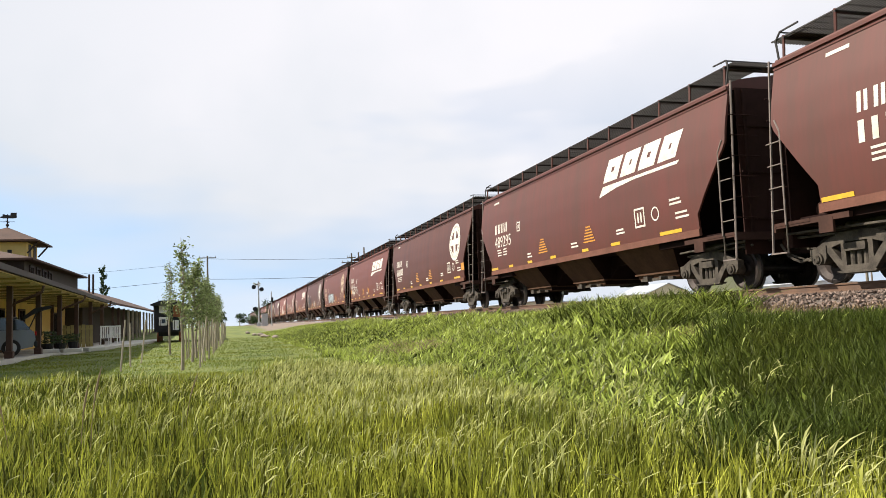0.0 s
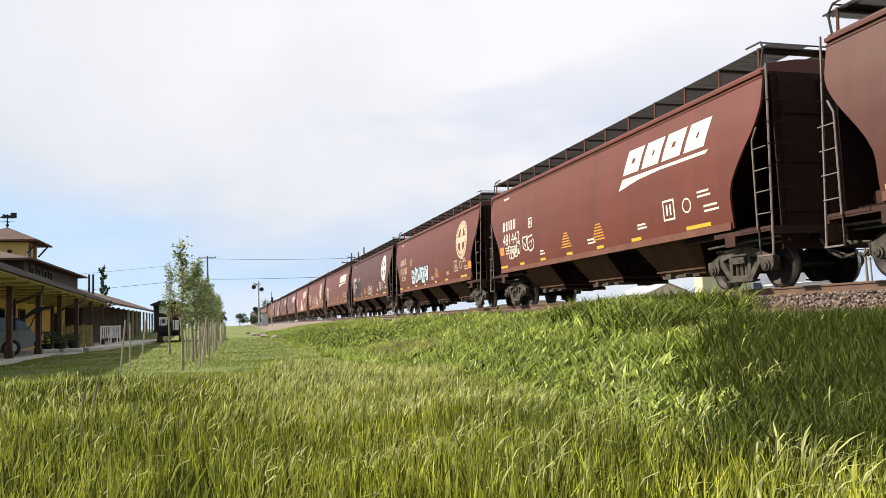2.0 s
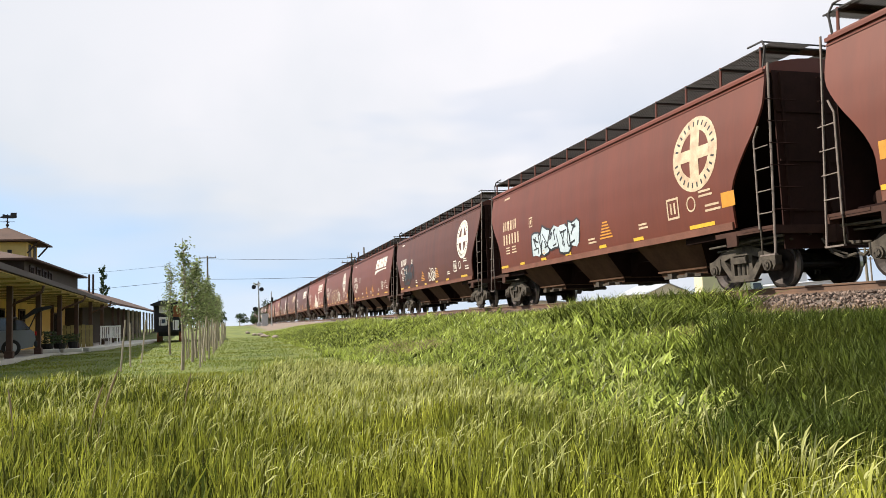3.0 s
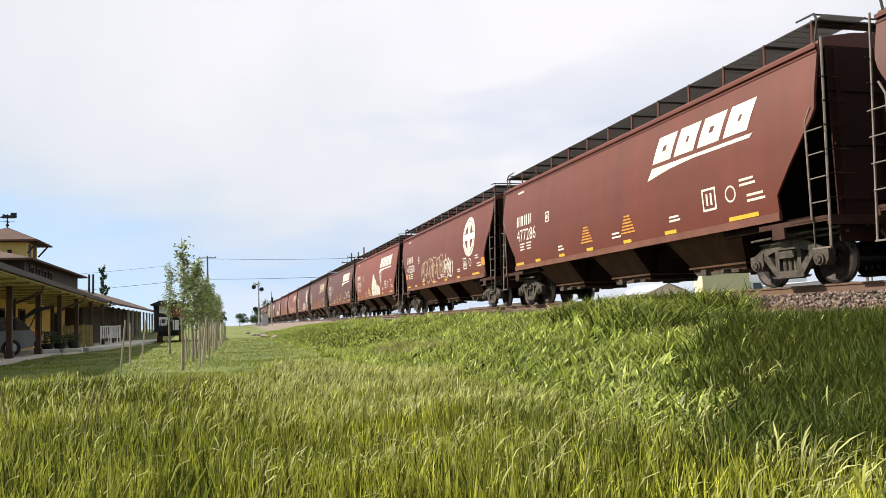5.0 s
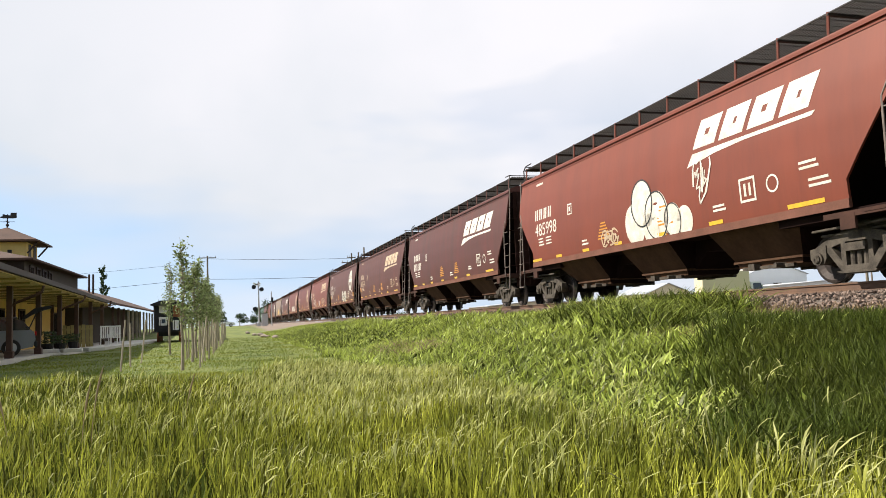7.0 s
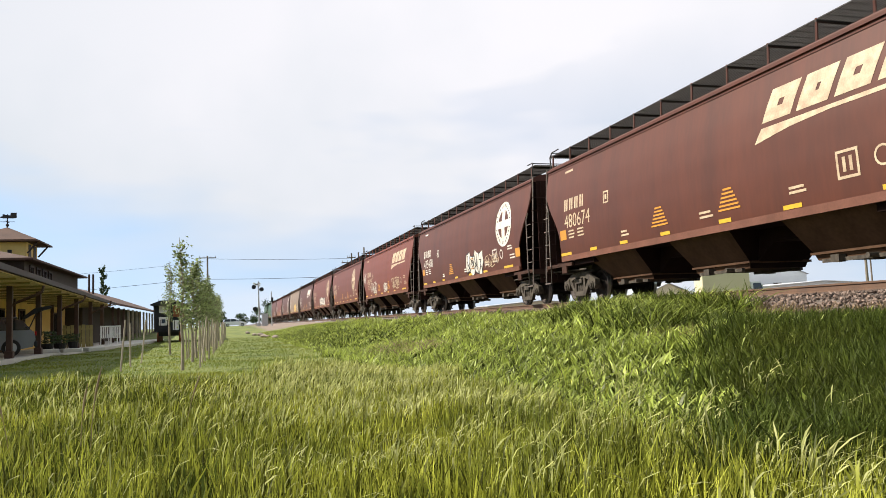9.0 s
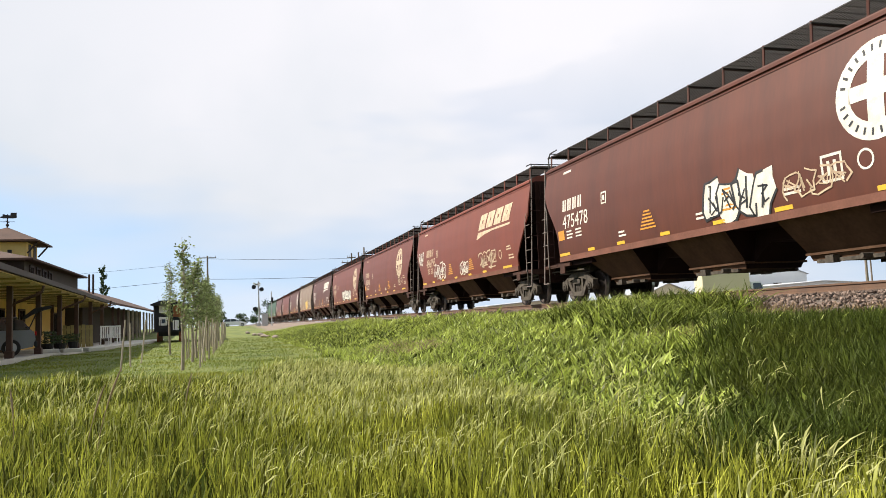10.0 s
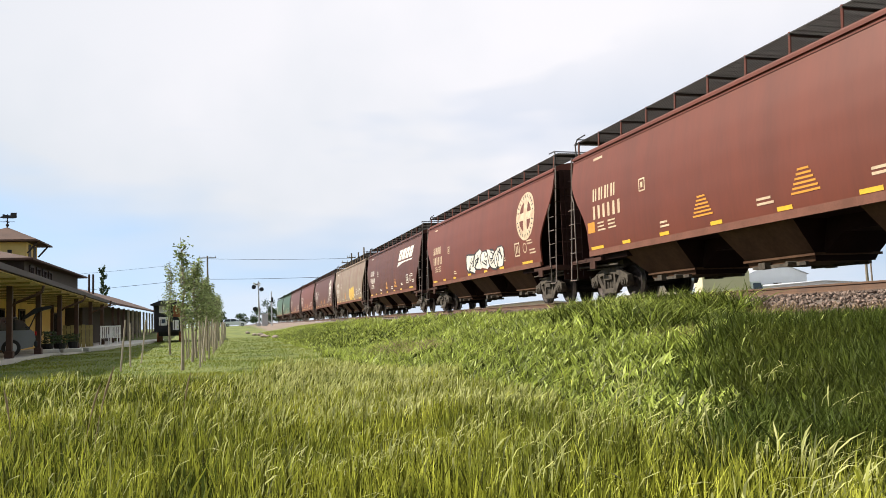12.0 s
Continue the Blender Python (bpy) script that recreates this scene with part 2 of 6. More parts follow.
def mesh_of(name, bm, mat, smooth=False):
    bmesh.ops.recalc_face_normals(bm, faces=bm.faces)
    me = bpy.data.meshes.new(name)
    bm.to_mesh(me)
    bm.free()
    for mm in (mat if isinstance(mat, (list, tuple)) else (mat,)):
        me.materials.append(mm)
    if smooth:
        for p in me.polygons:
            p.use_smooth = True
    return me


def part(name, bm, mat, parent=None, label="", smooth=False):
    ob = new(name, mesh_of(name, bm, mat, smooth) if isinstance(bm, bmesh.types.BMesh) else bm)
    if parent:
        ob.parent = parent
    if label:
        ob["label"] = label
    return ob


def thing(name, m, label, category, group="", kind=""):
    ob = new(name)
    ob.empty_display_size = 0.2
    ob.matrix_basis = m
    return tagged(ob, label, category, group, kind)


def raw_mesh(name, verts, faces, mat, smooth=False):
    me = bpy.data.meshes.new(name)
    me.from_pydata(verts, [], faces)
    for mm in (mat if isinstance(mat, (list, tuple)) else (mat,)):
        me.materials.append(mm)
    if smooth:
        me.shade_smooth()
    return me


def smooth01(a, b, v):
    t = min(1.0, max(0.0, (v - a) / (b - a)))
    return t * t * (3 - 2 * t)


# ------------------------------------------------ ground
TRACK_X, RAIL_Z = 11.78, 1.357


def ground_z(x, y):
    base = -0.18 * (1 - smooth01(6, 17, y)) + 0.86 * smooth01(52, 115, y)
    base += 0.06 * noise.noise(Vector((x * 0.35, y * 0.35, 0)))
    top = 0.56 + 0.28 * smooth01(11.5, 15.0, y)
    if x < TRACK_X:
        z = base + (top - base) * smooth01(3.0, 8.3, x)
        z += (1.13 - z) * smooth01(8.5, 9.9, x)
    else:
        z = 1.13 + (0.55 - 1.13) * smooth01(13.6, 15.4, x)
    if abs(x) > 200 or abs(y) > 400:
        z = 0.8
    return z


def ground_material():
    m = bpy.data.materials.new("meadow_lawn_and_ballast_ground")
    m.use_nodes = True
    n, k = m.node_tree.nodes, m.node_tree.links
    b = n["Principled BSDF"]
    b.inputs["Roughness"].default_value = 0.95
    co, sp = n.new("ShaderNodeTexCoord"), n.new("ShaderNodeSeparateXYZ")
    k.new(co.outputs["Object"], sp.inputs["Vector"])
    n1, n2 = n.new("ShaderNodeTexNoise"), n.new("ShaderNodeTexNoise")
    n1.inputs["Scale"].default_value, n1.inputs["Detail"].default_value = 0.6, 6
    n2.inputs["Scale"].default_value, n2.inputs["Detail"].default_value = 22, 4
    for q in (n1, n2):
        k.new(co.outputs["Object"], q.inputs["Vector"])

    def mixc(a, bb, fac):
        q = n.new("ShaderNodeMix")
        q.data_type = "RGBA"
        for key, v in (("A", a), ("B", bb)):
            if isinstance(v, tuple):
                q.inputs[key].default_value = (*v, 1)
            else:
                k.new(v, q.inputs[key])
        k.new(fac, q.inputs["Factor"])
        return q.outputs["Result"]

    def step(src, lo, hi):
        q = n.new("ShaderNodeMapRange")
        q.interpolation_type = "SMOOTHSTEP"
        q.inputs["From Min"].default_value, q.inputs["From Max"].default_value = lo, hi
        k.new(src, q.inputs["Value"])
        return q.outputs["Result"]

    def math2(op, a, bb):
        q = n.new("ShaderNodeMath")
        q.operation = op
        for i, v in enumerate((a, bb)):
            if isinstance(v, (int, float)):
                q.inputs[i].default_value = v
            else:
                k.new(v, q.inputs[i])
        return q.outputs["Value"]

    green = mixc((0.135, 0.160, 0.026), (0.075, 0.100, 0.017), step(n1.outputs["Fac"], 0.35, 0.65))
    green = mixc(green, (0.17, 0.20, 0.06), step(n2.outputs["Fac"], 0.5, 0.8))
    stone = mixc((0.15, 0.115, 0.095), (0.07, 0.055, 0.045), step(n2.outputs["Fac"], 0.4, 0.65))
    jig = math2("MULTIPLY", math2("SUBTRACT", n1.outputs["Fac"], 0.5), 1.0)
    x = math2("ADD", sp.outputs["X"], jig)
    bal = math2("MULTIPLY", step(x, 8.7, 9.0), math2("SUBTRACT", 1.0, step(x, 16.0, 17.5)))
    col = mixc(green, stone, bal)
    # Stone between the rails is darkened to hold the shade beneath the train.
    bed = math2("MULTIPLY", step(sp.outputs["X"], 10.7, 11.3), math2("SUBTRACT", 1.0, step(sp.outputs["X"], 12.3, 12.9)))
    col = mixc(col, (0.075, 0.058, 0.048), bed)
    y2 = math2("ADD", sp.outputs["Y"], math2("MULTIPLY", jig, 14.0))
    x2 = math2("ADD", sp.outputs["X"], math2("MULTIPLY", jig, 2.0))
    grav = math2("MULTIPLY", math2("MULTIPLY", step(y2, 74, 84), math2("SUBTRACT", 1.0, step(y2, 165, 190))), step(x2, 3.2, 4.4))
    col = mixc(col, (0.19, 0.145, 0.115), grav)
    k.new(col, b.inputs["Base Color"])
    bp = n.new("ShaderNodeBump")
    bp.inputs["Strength"].default_value, bp.inputs["Distance"].default_value = 0.6, 0.05
    k.new(n2.outputs["Fac"], bp.inputs["Height"])
    k.new(bp.outputs["Normal"], b.inputs["Normal"])
    return m


def build_ground():
    xs = [-3500, -1500, -600, -200] + [-100 + 8 * i for i in range(11)] + [-16 + 0.6 * i for i in range(28)]
    xs += [0.8 + 0.4 * i for i in range(42)] + [18 + 5 * i for i in range(7)] + [70, 120, 200, 600, 1500, 3500]
    ys = [-3500, -1500, -500, -250, -120, -60, -30, -15] + [-8 + 0.5 * i for i in range(80)] + [32 + 2 * i for i in range(50)]
    ys += [135, 150, 170, 200, 260, 340, 400, 600, 1200, 2200, 3500]
    nv = [(x, y, ground_z(x, y)) for y in ys for x in xs]
    w = len(xs)
    fs = [(j * w + i, j * w + i + 1, j * w + i + 1 + w, j * w + i + w) for j in range(len(ys) - 1) for i in range(w - 1)]
    g = new("ground", raw_mesh("ground", nv, fs, ground_material(), True))
    tagged(g, "rough meadow, mown lawn and stony railway embankment", "ground", kind="structure")


build_ground()


def blade_field(name, pts, rng, h, w, lean, mat, label, wind=(0.18, -0.10), floor=ground_z, segs=3, nod=0.0):
    """Many tapered bent blades in one mesh; nod hooks their tips over."""
    nb = len(pts)
    p = np.array([(x, y, floor(x, y) - 0.02) for x, y in pts])
    swell = np.array([noise.noise(Vector((x * 0.55, y * 0.55, 11))) for x, y in pts])
    hh = rng.uniform(h[0], h[1], nb) * (1 + 0.45 * swell)
    ww = rng.uniform(w[0], w[1], nb) * 0.5
    ang = rng.uniform(0, 2 * np.pi, nb)
    side = np.stack([np.cos(ang), np.sin(ang), np.zeros(nb)], 1)
    la = rng.uniform(0, 2 * np.pi, nb)
    le = rng.uniform(lean[0], lean[1], nb) * hh
    bend = np.stack([np.cos(la) * 0.75 + wind[0], np.sin(la) * 0.75 + wind[1], np.zeros(nb)], 1) * le[:, None]
    nods = rng.uniform(0.15, 1.0, nb)
    oa = rng.normal(-0.2, 1.0, nb)
    out = np.stack([np.cos(oa), np.sin(oa), np.zeros(nb)], 1)
    levels = [i / segs for i in range(segs + 1)]
    vs = []
    for t in levels:
        tip = max(0.0, t - 0.62) / 0.38
        c = p + bend * (t ** 2) + np.array([0, 0, 1.0]) * (hh * (t - 0.22 * t * t * np.minimum(1.5, le / hh)))[:, None]
        if nod:
            over = nod * nods * hh
            c = c + out * (over * tip ** 1.5)[:, None] - np.array([0, 0, 1.0]) * (over * 0.8 * tip ** 2.2)[:, None]
            wd = ww * (0.45 + 0.9 * math.sin(math.pi * min(1.0, tip * 1.02)) if tip > 0 else 0.45)
        else:
            wd = ww * (1 - t ** 2.2)
        if t < 1:
            vs += [c - side * wd[:, None], c + side * wd[:, None]]
        else:
            vs.append(c)
    k = 2 * segs + 1
    v = np.stack(vs, 1).reshape(-1, 3)
    quads = np.array([(2 * s, 2 * s + 1, 2 * s + 3, 2 * s + 2) for s in range(segs - 1)])
    tri = np.array((2 * segs - 2, 2 * segs - 1, 2 * segs))
    base = (np.arange(nb) * k)
    loops = np.concatenate([(base[:, None, None] + quads[None]).reshape(nb, -1), base[:, None] + tri[None]], 1).reshape(-1)
    sizes = np.tile(np.array([4] * (segs - 1) + [3]), nb)
    me = bpy.data.meshes.new(name)
    me.vertices.add(len(v))
    me.vertices.foreach_set("co", v.astype(np.float32).reshape(-1))
    me.loops.add(len(loops))
    me.loops.foreach_set("vertex_index", loops.astype(np.int32))
    me.polygons.add(len(sizes))
    starts = np.concatenate([[0], np.cumsum(sizes)[:-1]])
    me.polygons.foreach_set("loop_start", starts.astype(np.int32))
    me.update(calc_edges=True)
    me.materials.append(mat)
    ob = new(name, me)
    return tagged(ob, label, "grass", kind="stuff")


def scatter(rng, count, y0, y1, x_of, power=1.0):
    """Points between y0 and y1, denser near; x_of(y) gives the strip."""
    out = []
    while len(out) < count:
        y = y0 + (y1 - y0) * rng.random() ** power
        a, b = x_of(y)
        if b > a:
            out.append((a + (b - a) * rng.random(), y))
    return out


def wedge(lo, hi):
    return lambda y: (max(lo, -0.27 * y - 0.8), min(hi, 1.06 * y + 0.8))


def build_grass():
    rng = np.random.default_rng(5)

    def clump(x, y, k, seed):
        return noise.noise(Vector((x * k, y * k, seed)))

    def meadow(x, y):
        return x < min((0.70 + 0.30 * (rng.random() - 0.5)) * y + 0.1, 3.0 + 0.06 * max(0, y - 10)) + 0.5 * clump(x, y, 1.3, 1) + 0.5 * (rng.random() - 0.5) or y < 3.9

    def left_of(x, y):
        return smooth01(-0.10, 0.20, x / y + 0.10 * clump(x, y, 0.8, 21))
    # meadow in front: dense upright blades in clumps, dark blades as the shade between them
    pts = [q for q in scatter(rng, 84000, 2.4, 9.5, wedge(-9, 7.0), 0.85) if meadow(*q) and rng.random() < 0.46 + 0.50 * left_of(*q) and clump(*q, 2.6, 4) > -0.55 + 0.6 * rng.random()]
    blade_field("tall_grass", pts, rng, (0.20, 0.46), (0.011, 0.024), (0.03, 0.42), GRASS, "tall bright meadow grass leaning in the wind")
    # Darkened blades act as shade between the clumps, thickest on the left.
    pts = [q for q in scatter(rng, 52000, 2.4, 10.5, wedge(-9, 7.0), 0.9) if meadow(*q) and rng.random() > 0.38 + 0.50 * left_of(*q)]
    blade_field("rank_weeds", pts, rng, (0.18, 0.38), (0.012, 0.026), (0.05, 0.6), WEED_DARK_AND_SHADE, "grass darkened in place of shade among the meadow")
    pts = [q for q in scatter(rng, 26000, -7.0, 6.0, lambda y: (-11.0, 8.0), 1.0) if q[1] < 2.4 or q[0] < -0.27 * q[1] - 0.8 or q[0] > 1.06 * q[1] + 0.8]
    pts = [q for q in pts if q[0] ** 2 + q[1] ** 2 > 0.5]
    blade_field("tall_grass", pts, rng, (0.18, 0.46), (0.012, 0.026), (0.05, 0.5), GRASS, "tall bright meadow grass leaning in the wind")
    # the meadow thins out and gets lower towards the mown lawn
    edge = lambda x: 13.9 + 0.9 * noise.noise(Vector((x * 0.6, 3.0, 0))) + 0.5 * smooth01(0.5, 3.0, x)
    strip = lambda y: (-0.27 * y - 0.8, 3.3 + 0.3 * math.sin(y * 1.7))
    pts = [q for q in scatter(rng, 52000, 8.5, 15.4, strip, 1.0) if q[1] < edge(q[0]) + 0.5 * rng.random() and clump(*q, 2.0, 4) > -0.45 + 0.4 * rng.random() and rng.random() < 0.45 + 0.55 * left_of(*q)]
    blade_field("tall_grass", pts, rng, (0.16, 0.40), (0.013, 0.028), (0.03, 0.40), GRASS, "tall bright meadow grass leaning in the wind")
    # More darkened blades put shade into the farther meadow, mostly on the left.
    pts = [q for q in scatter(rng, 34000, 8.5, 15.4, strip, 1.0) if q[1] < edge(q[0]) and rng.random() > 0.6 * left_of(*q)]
    blade_field("rank_weeds", pts, rng, (0.14, 0.34), (0.014, 0.030), (0.05, 0.6), WEED_DARK_AND_SHADE, "grass darkened in place of shade among the meadow")
    # pale stalks with nodding seedheads
    pts = [q for q in scatter(rng, 9000, 2.9, 8.5, wedge(-9, 5.5), 0.9) if meadow(*q) and clump(*q, 1.5, 9) > -0.10 + 0.3 * rng.random() and rng.random() < 0.22 + 0.6 * left_of(*q)]
    blade_field("seed_stalks", pts, rng, (0.32, 0.54), (0.006, 0.012), (0.05, 0.45), STRAW, "pale grass stalks with nodding seedheads", segs=7, nod=0.34)
    pts = [q for q in scatter(rng, 21000, 7.5, 15.0, lambda y: (-0.27 * y - 0.8, 3.2 + 0.3 * math.sin(y * 1.7)), 1.0) if q[1] < edge(q[0]) and rng.random() < 0.10 + 0.75 * smooth01(-0.05, 0.15, q[0] / q[1])]
    blade_field("seed_stalks", pts, rng, (0.28, 0.46), (0.010, 0.017), (0.05, 0.40), STRAW, "pale seeding grass before the lawn", segs=5, nod=0.2)
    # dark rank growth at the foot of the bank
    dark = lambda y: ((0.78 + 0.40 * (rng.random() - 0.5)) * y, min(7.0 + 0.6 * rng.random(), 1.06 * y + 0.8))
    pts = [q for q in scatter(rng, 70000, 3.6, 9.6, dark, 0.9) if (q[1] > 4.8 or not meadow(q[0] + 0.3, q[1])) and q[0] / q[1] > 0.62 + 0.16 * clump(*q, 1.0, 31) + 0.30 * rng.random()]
    blade_field("rank_weeds", pts, rng, (0.26, 0.54), (0.016, 0.036), (0.2, 1.1), WEED_DARK_AND_SHADE, "darker rank weeds at the foot of the bank")
    pts = [q for q in pts if rng.random() < 0.12 * smooth01(7.0, 10.5, q[1]) + 0.012]
    blade_field("rank_weeds", pts, rng, (0.28, 0.54), (0.014, 0.030), (0.2, 1.0), WEED, "brighter weeds among the dark ones", segs=5, nod=0.3)
    # leafy bank: low dark blades as painted shade under loose bright leaves
    def bank(x, y):
        return (x < 9.0 or y > 12.6) and (x < (0.70 + 0.14 * clump(x, y, 1.0, 31) + 0.20 * (rng.random() - 0.5)) * y or x > 6.5 + 1.2 * rng.random() or rng.random() < 0.08)
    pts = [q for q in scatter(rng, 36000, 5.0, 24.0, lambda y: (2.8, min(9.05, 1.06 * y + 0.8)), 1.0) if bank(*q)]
    blade_field("bank_weeds", pts, rng, (0.08, 0.22), (0.026, 0.055), (0.4, 1.5), WEED_DARK_AND_SHADE, "low blades darkened in place of shade on the railway bank")
    pts = [q for q in scatter(rng, 52000, 5.0, 24.0, lambda y: (2.8, min(9.05, 1.06 * y + 0.8)), 1.0) if bank(*q) and clump(*q, 2.4, 15) > -0.35 + 0.4 * rng.random() - 0.2 * smooth01(15, 20, q[1])]
    blade_field("bank_weeds", pts, rng, (0.13, 0.34), (0.026, 0.060), (0.3, 1.5), WEED, "dense green leafy weeds on the railway bank")
    pts = scatter(rng, 8500, 6.5, 12.4, lambda y: (6.9, 9.3), 1.0)
    blade_field("dry_stems", pts, rng, (0.08, 0.28), (0.009, 0.018), (0.4, 1.4), DRY, "dry brownish stems at the edge of the ballast")
    pts = [(x, y) for x, y in scatter(rng, 2600, 17.0, 22.0, lambda y: (3.4, 5.2), 1.0) if (x - 4.3) ** 2 / 0.8 + (y - 19.5) ** 2 / 6 < 1 + clump(x, y, 1.5, 2)]
    blade_field("dry_stems", pts, rng, (0.12, 0.36), (0.014, 0.034), (0.5, 1.6), DRY_PINK, "patch of dry pinkish stems on the bank")
    # taller clump beside the rails
    def mound(x, y):
        return smooth01(11.8, 13.4, y) * (1 - smooth01(15.0, 18.0, y)) * smooth01(6.6, 8.2, x)
    # Darkened leaves carry the shade inside the tall clump.
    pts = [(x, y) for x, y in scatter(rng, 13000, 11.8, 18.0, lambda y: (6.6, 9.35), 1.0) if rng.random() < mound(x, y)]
    blade_field("rank_weeds", pts, rng, (0.20, 0.62), (0.022, 0.045), (0.4, 1.5), WEED_DARK_AND_SHADE, "leaves darkened in place of shade inside the tall weeds beside the rails")
    pts = [(x, y) for x, y in scatter(rng, 17000, 11.8, 18.0, lambda y: (6.6, 9.35), 1.0) if rng.random() < mound(x, y) and clump(x, y, 1.6, 3) > -0.30 + 0.3 * rng.random()]
    blade_field("rank_weeds", pts, rng, (0.22, 0.64), (0.024, 0.050), (0.5, 1.6), WEED, "tall rank weeds beside the rails")
    pts = scatter(rng, 30000, 20.0, 75.0, lambda y: (3.0, 9.2), 1.4)
    blade_field("bank_weeds", pts, rng, (0.06, 0.20), (0.03, 0.07), (0.4, 1.3), WEED, "dense green weeds on the railway bank", segs=2)
    # Low darkened blades stand for shade on the farther bank too.
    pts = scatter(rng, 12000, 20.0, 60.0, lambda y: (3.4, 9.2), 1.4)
    blade_field("bank_weeds", pts, rng, (0.06, 0.22), (0.03, 0.07), (0.4, 1.3), WEED_DARK_AND_SHADE, "low blades darkened in place of shade on the railway bank", segs=2)
    pts = [(x, y) for x, y in scatter(rng, 9000, 20.0, 60.0, lambda y: (6.0, 9.3), 1.3) if clump(x, y * 0.6, 0.5, 7) > 0.1]
    blade_field("rank_weeds", pts, rng, (0.20, 0.45), (0.03, 0.07), (0.4, 1.3), WEED, "clumps of taller weeds beside the rails", segs=2)
    pts = [q for q in scatter(rng, 90000, 11.2, 62.0, lambda y: (-0.27 * y - 0.5, 4.0 if y < 17 else 4.6), 1.6) if q[1] > edge(q[0]) - 0.8]
    blade_field("mown_lawn", pts, rng, (0.03, 0.085), (0.012, 0.03), (0.2, 0.9), LAWN_BLADE, "short mown lawn", segs=2)


TUFTS = []


def seed_stalk(x, y, h, lean):
    """A tall brown stalk with a drooping seedhead."""
    me_v, me_f = [], []
    n = 12
    for i in range(n + 1):
        t = i / n
        r = 0.003 + (0.007 * math.sin(math.pi * (t - 0.62) / 0.38) if t > 0.62 else 0.0)
        cx, cz = lean * t * t, h * (t - 0.10 * t * t)
        for k in range(5):
            a = k * 1.2566
            me_v.append((cx + r * math.cos(a), r * math.sin(a), cz))
        if i:
            b = 5 * (i - 1)
            me_f += [(b + k, b + (k + 1) % 5, b + 5 + (k + 1) % 5, b + 5 + k) for k in range(5)]
    ob = new("dock_stalk", raw_mesh("dock_stalk", me_v, me_f, DRY_PINK, True))
    tagged(ob, "tall brown seed stalk standing above the grass", "plant", "tall stalks")
    m = (x, y, ground_z(x, y))
    ob.matrix_basis = pose(*m)
    TUFTS.append((ob, m, x + y))


def build_tufts():
    """Loose tufts of stalks that rock in the wind."""
    rng = np.random.default_rng(77)
    for i in range(44):
        y = 2.9 + 9.5 * (i / 44) ** 1.2
        a, b = wedge(-9, 5.0)(y)
        x = a + (b - a) * rng.random()
        pts = [(rng.normal(0, 0.13), rng.normal(0, 0.13)) for _ in range(18)]
        t = blade_field("grass_tuft", pts, rng, (0.36, 0.58), (0.007, 0.013), (0.1, 0.6), STRAW if i % 3 else GRASS, "tuft of long pale grass rocking in the wind", floor=lambda u, v: 0.0, segs=7, nod=0.4)
        tagged(t, group="grass tufts")
        t["kind"] = "thing"
        del t["kind"]
        m = (x, y, ground_z(x, y))
        t.matrix_basis = pose(*m)
        TUFTS.append((t, m, rng.uniform(0, 6.28)))


build_grass()
build_tufts()
for sx, sy, sh, sl in ((-1.0, 6.6, 1.0, 0.14), (-1.12, 6.9, 0.84, 0.10), (-1.75, 7.4, 0.8, -0.08), (-0.4, 8.2, 0.78, 0.12), (-1.5, 5.2, 0.72, -0.06)):
    seed_stalk(sx, sy, sh, sl)


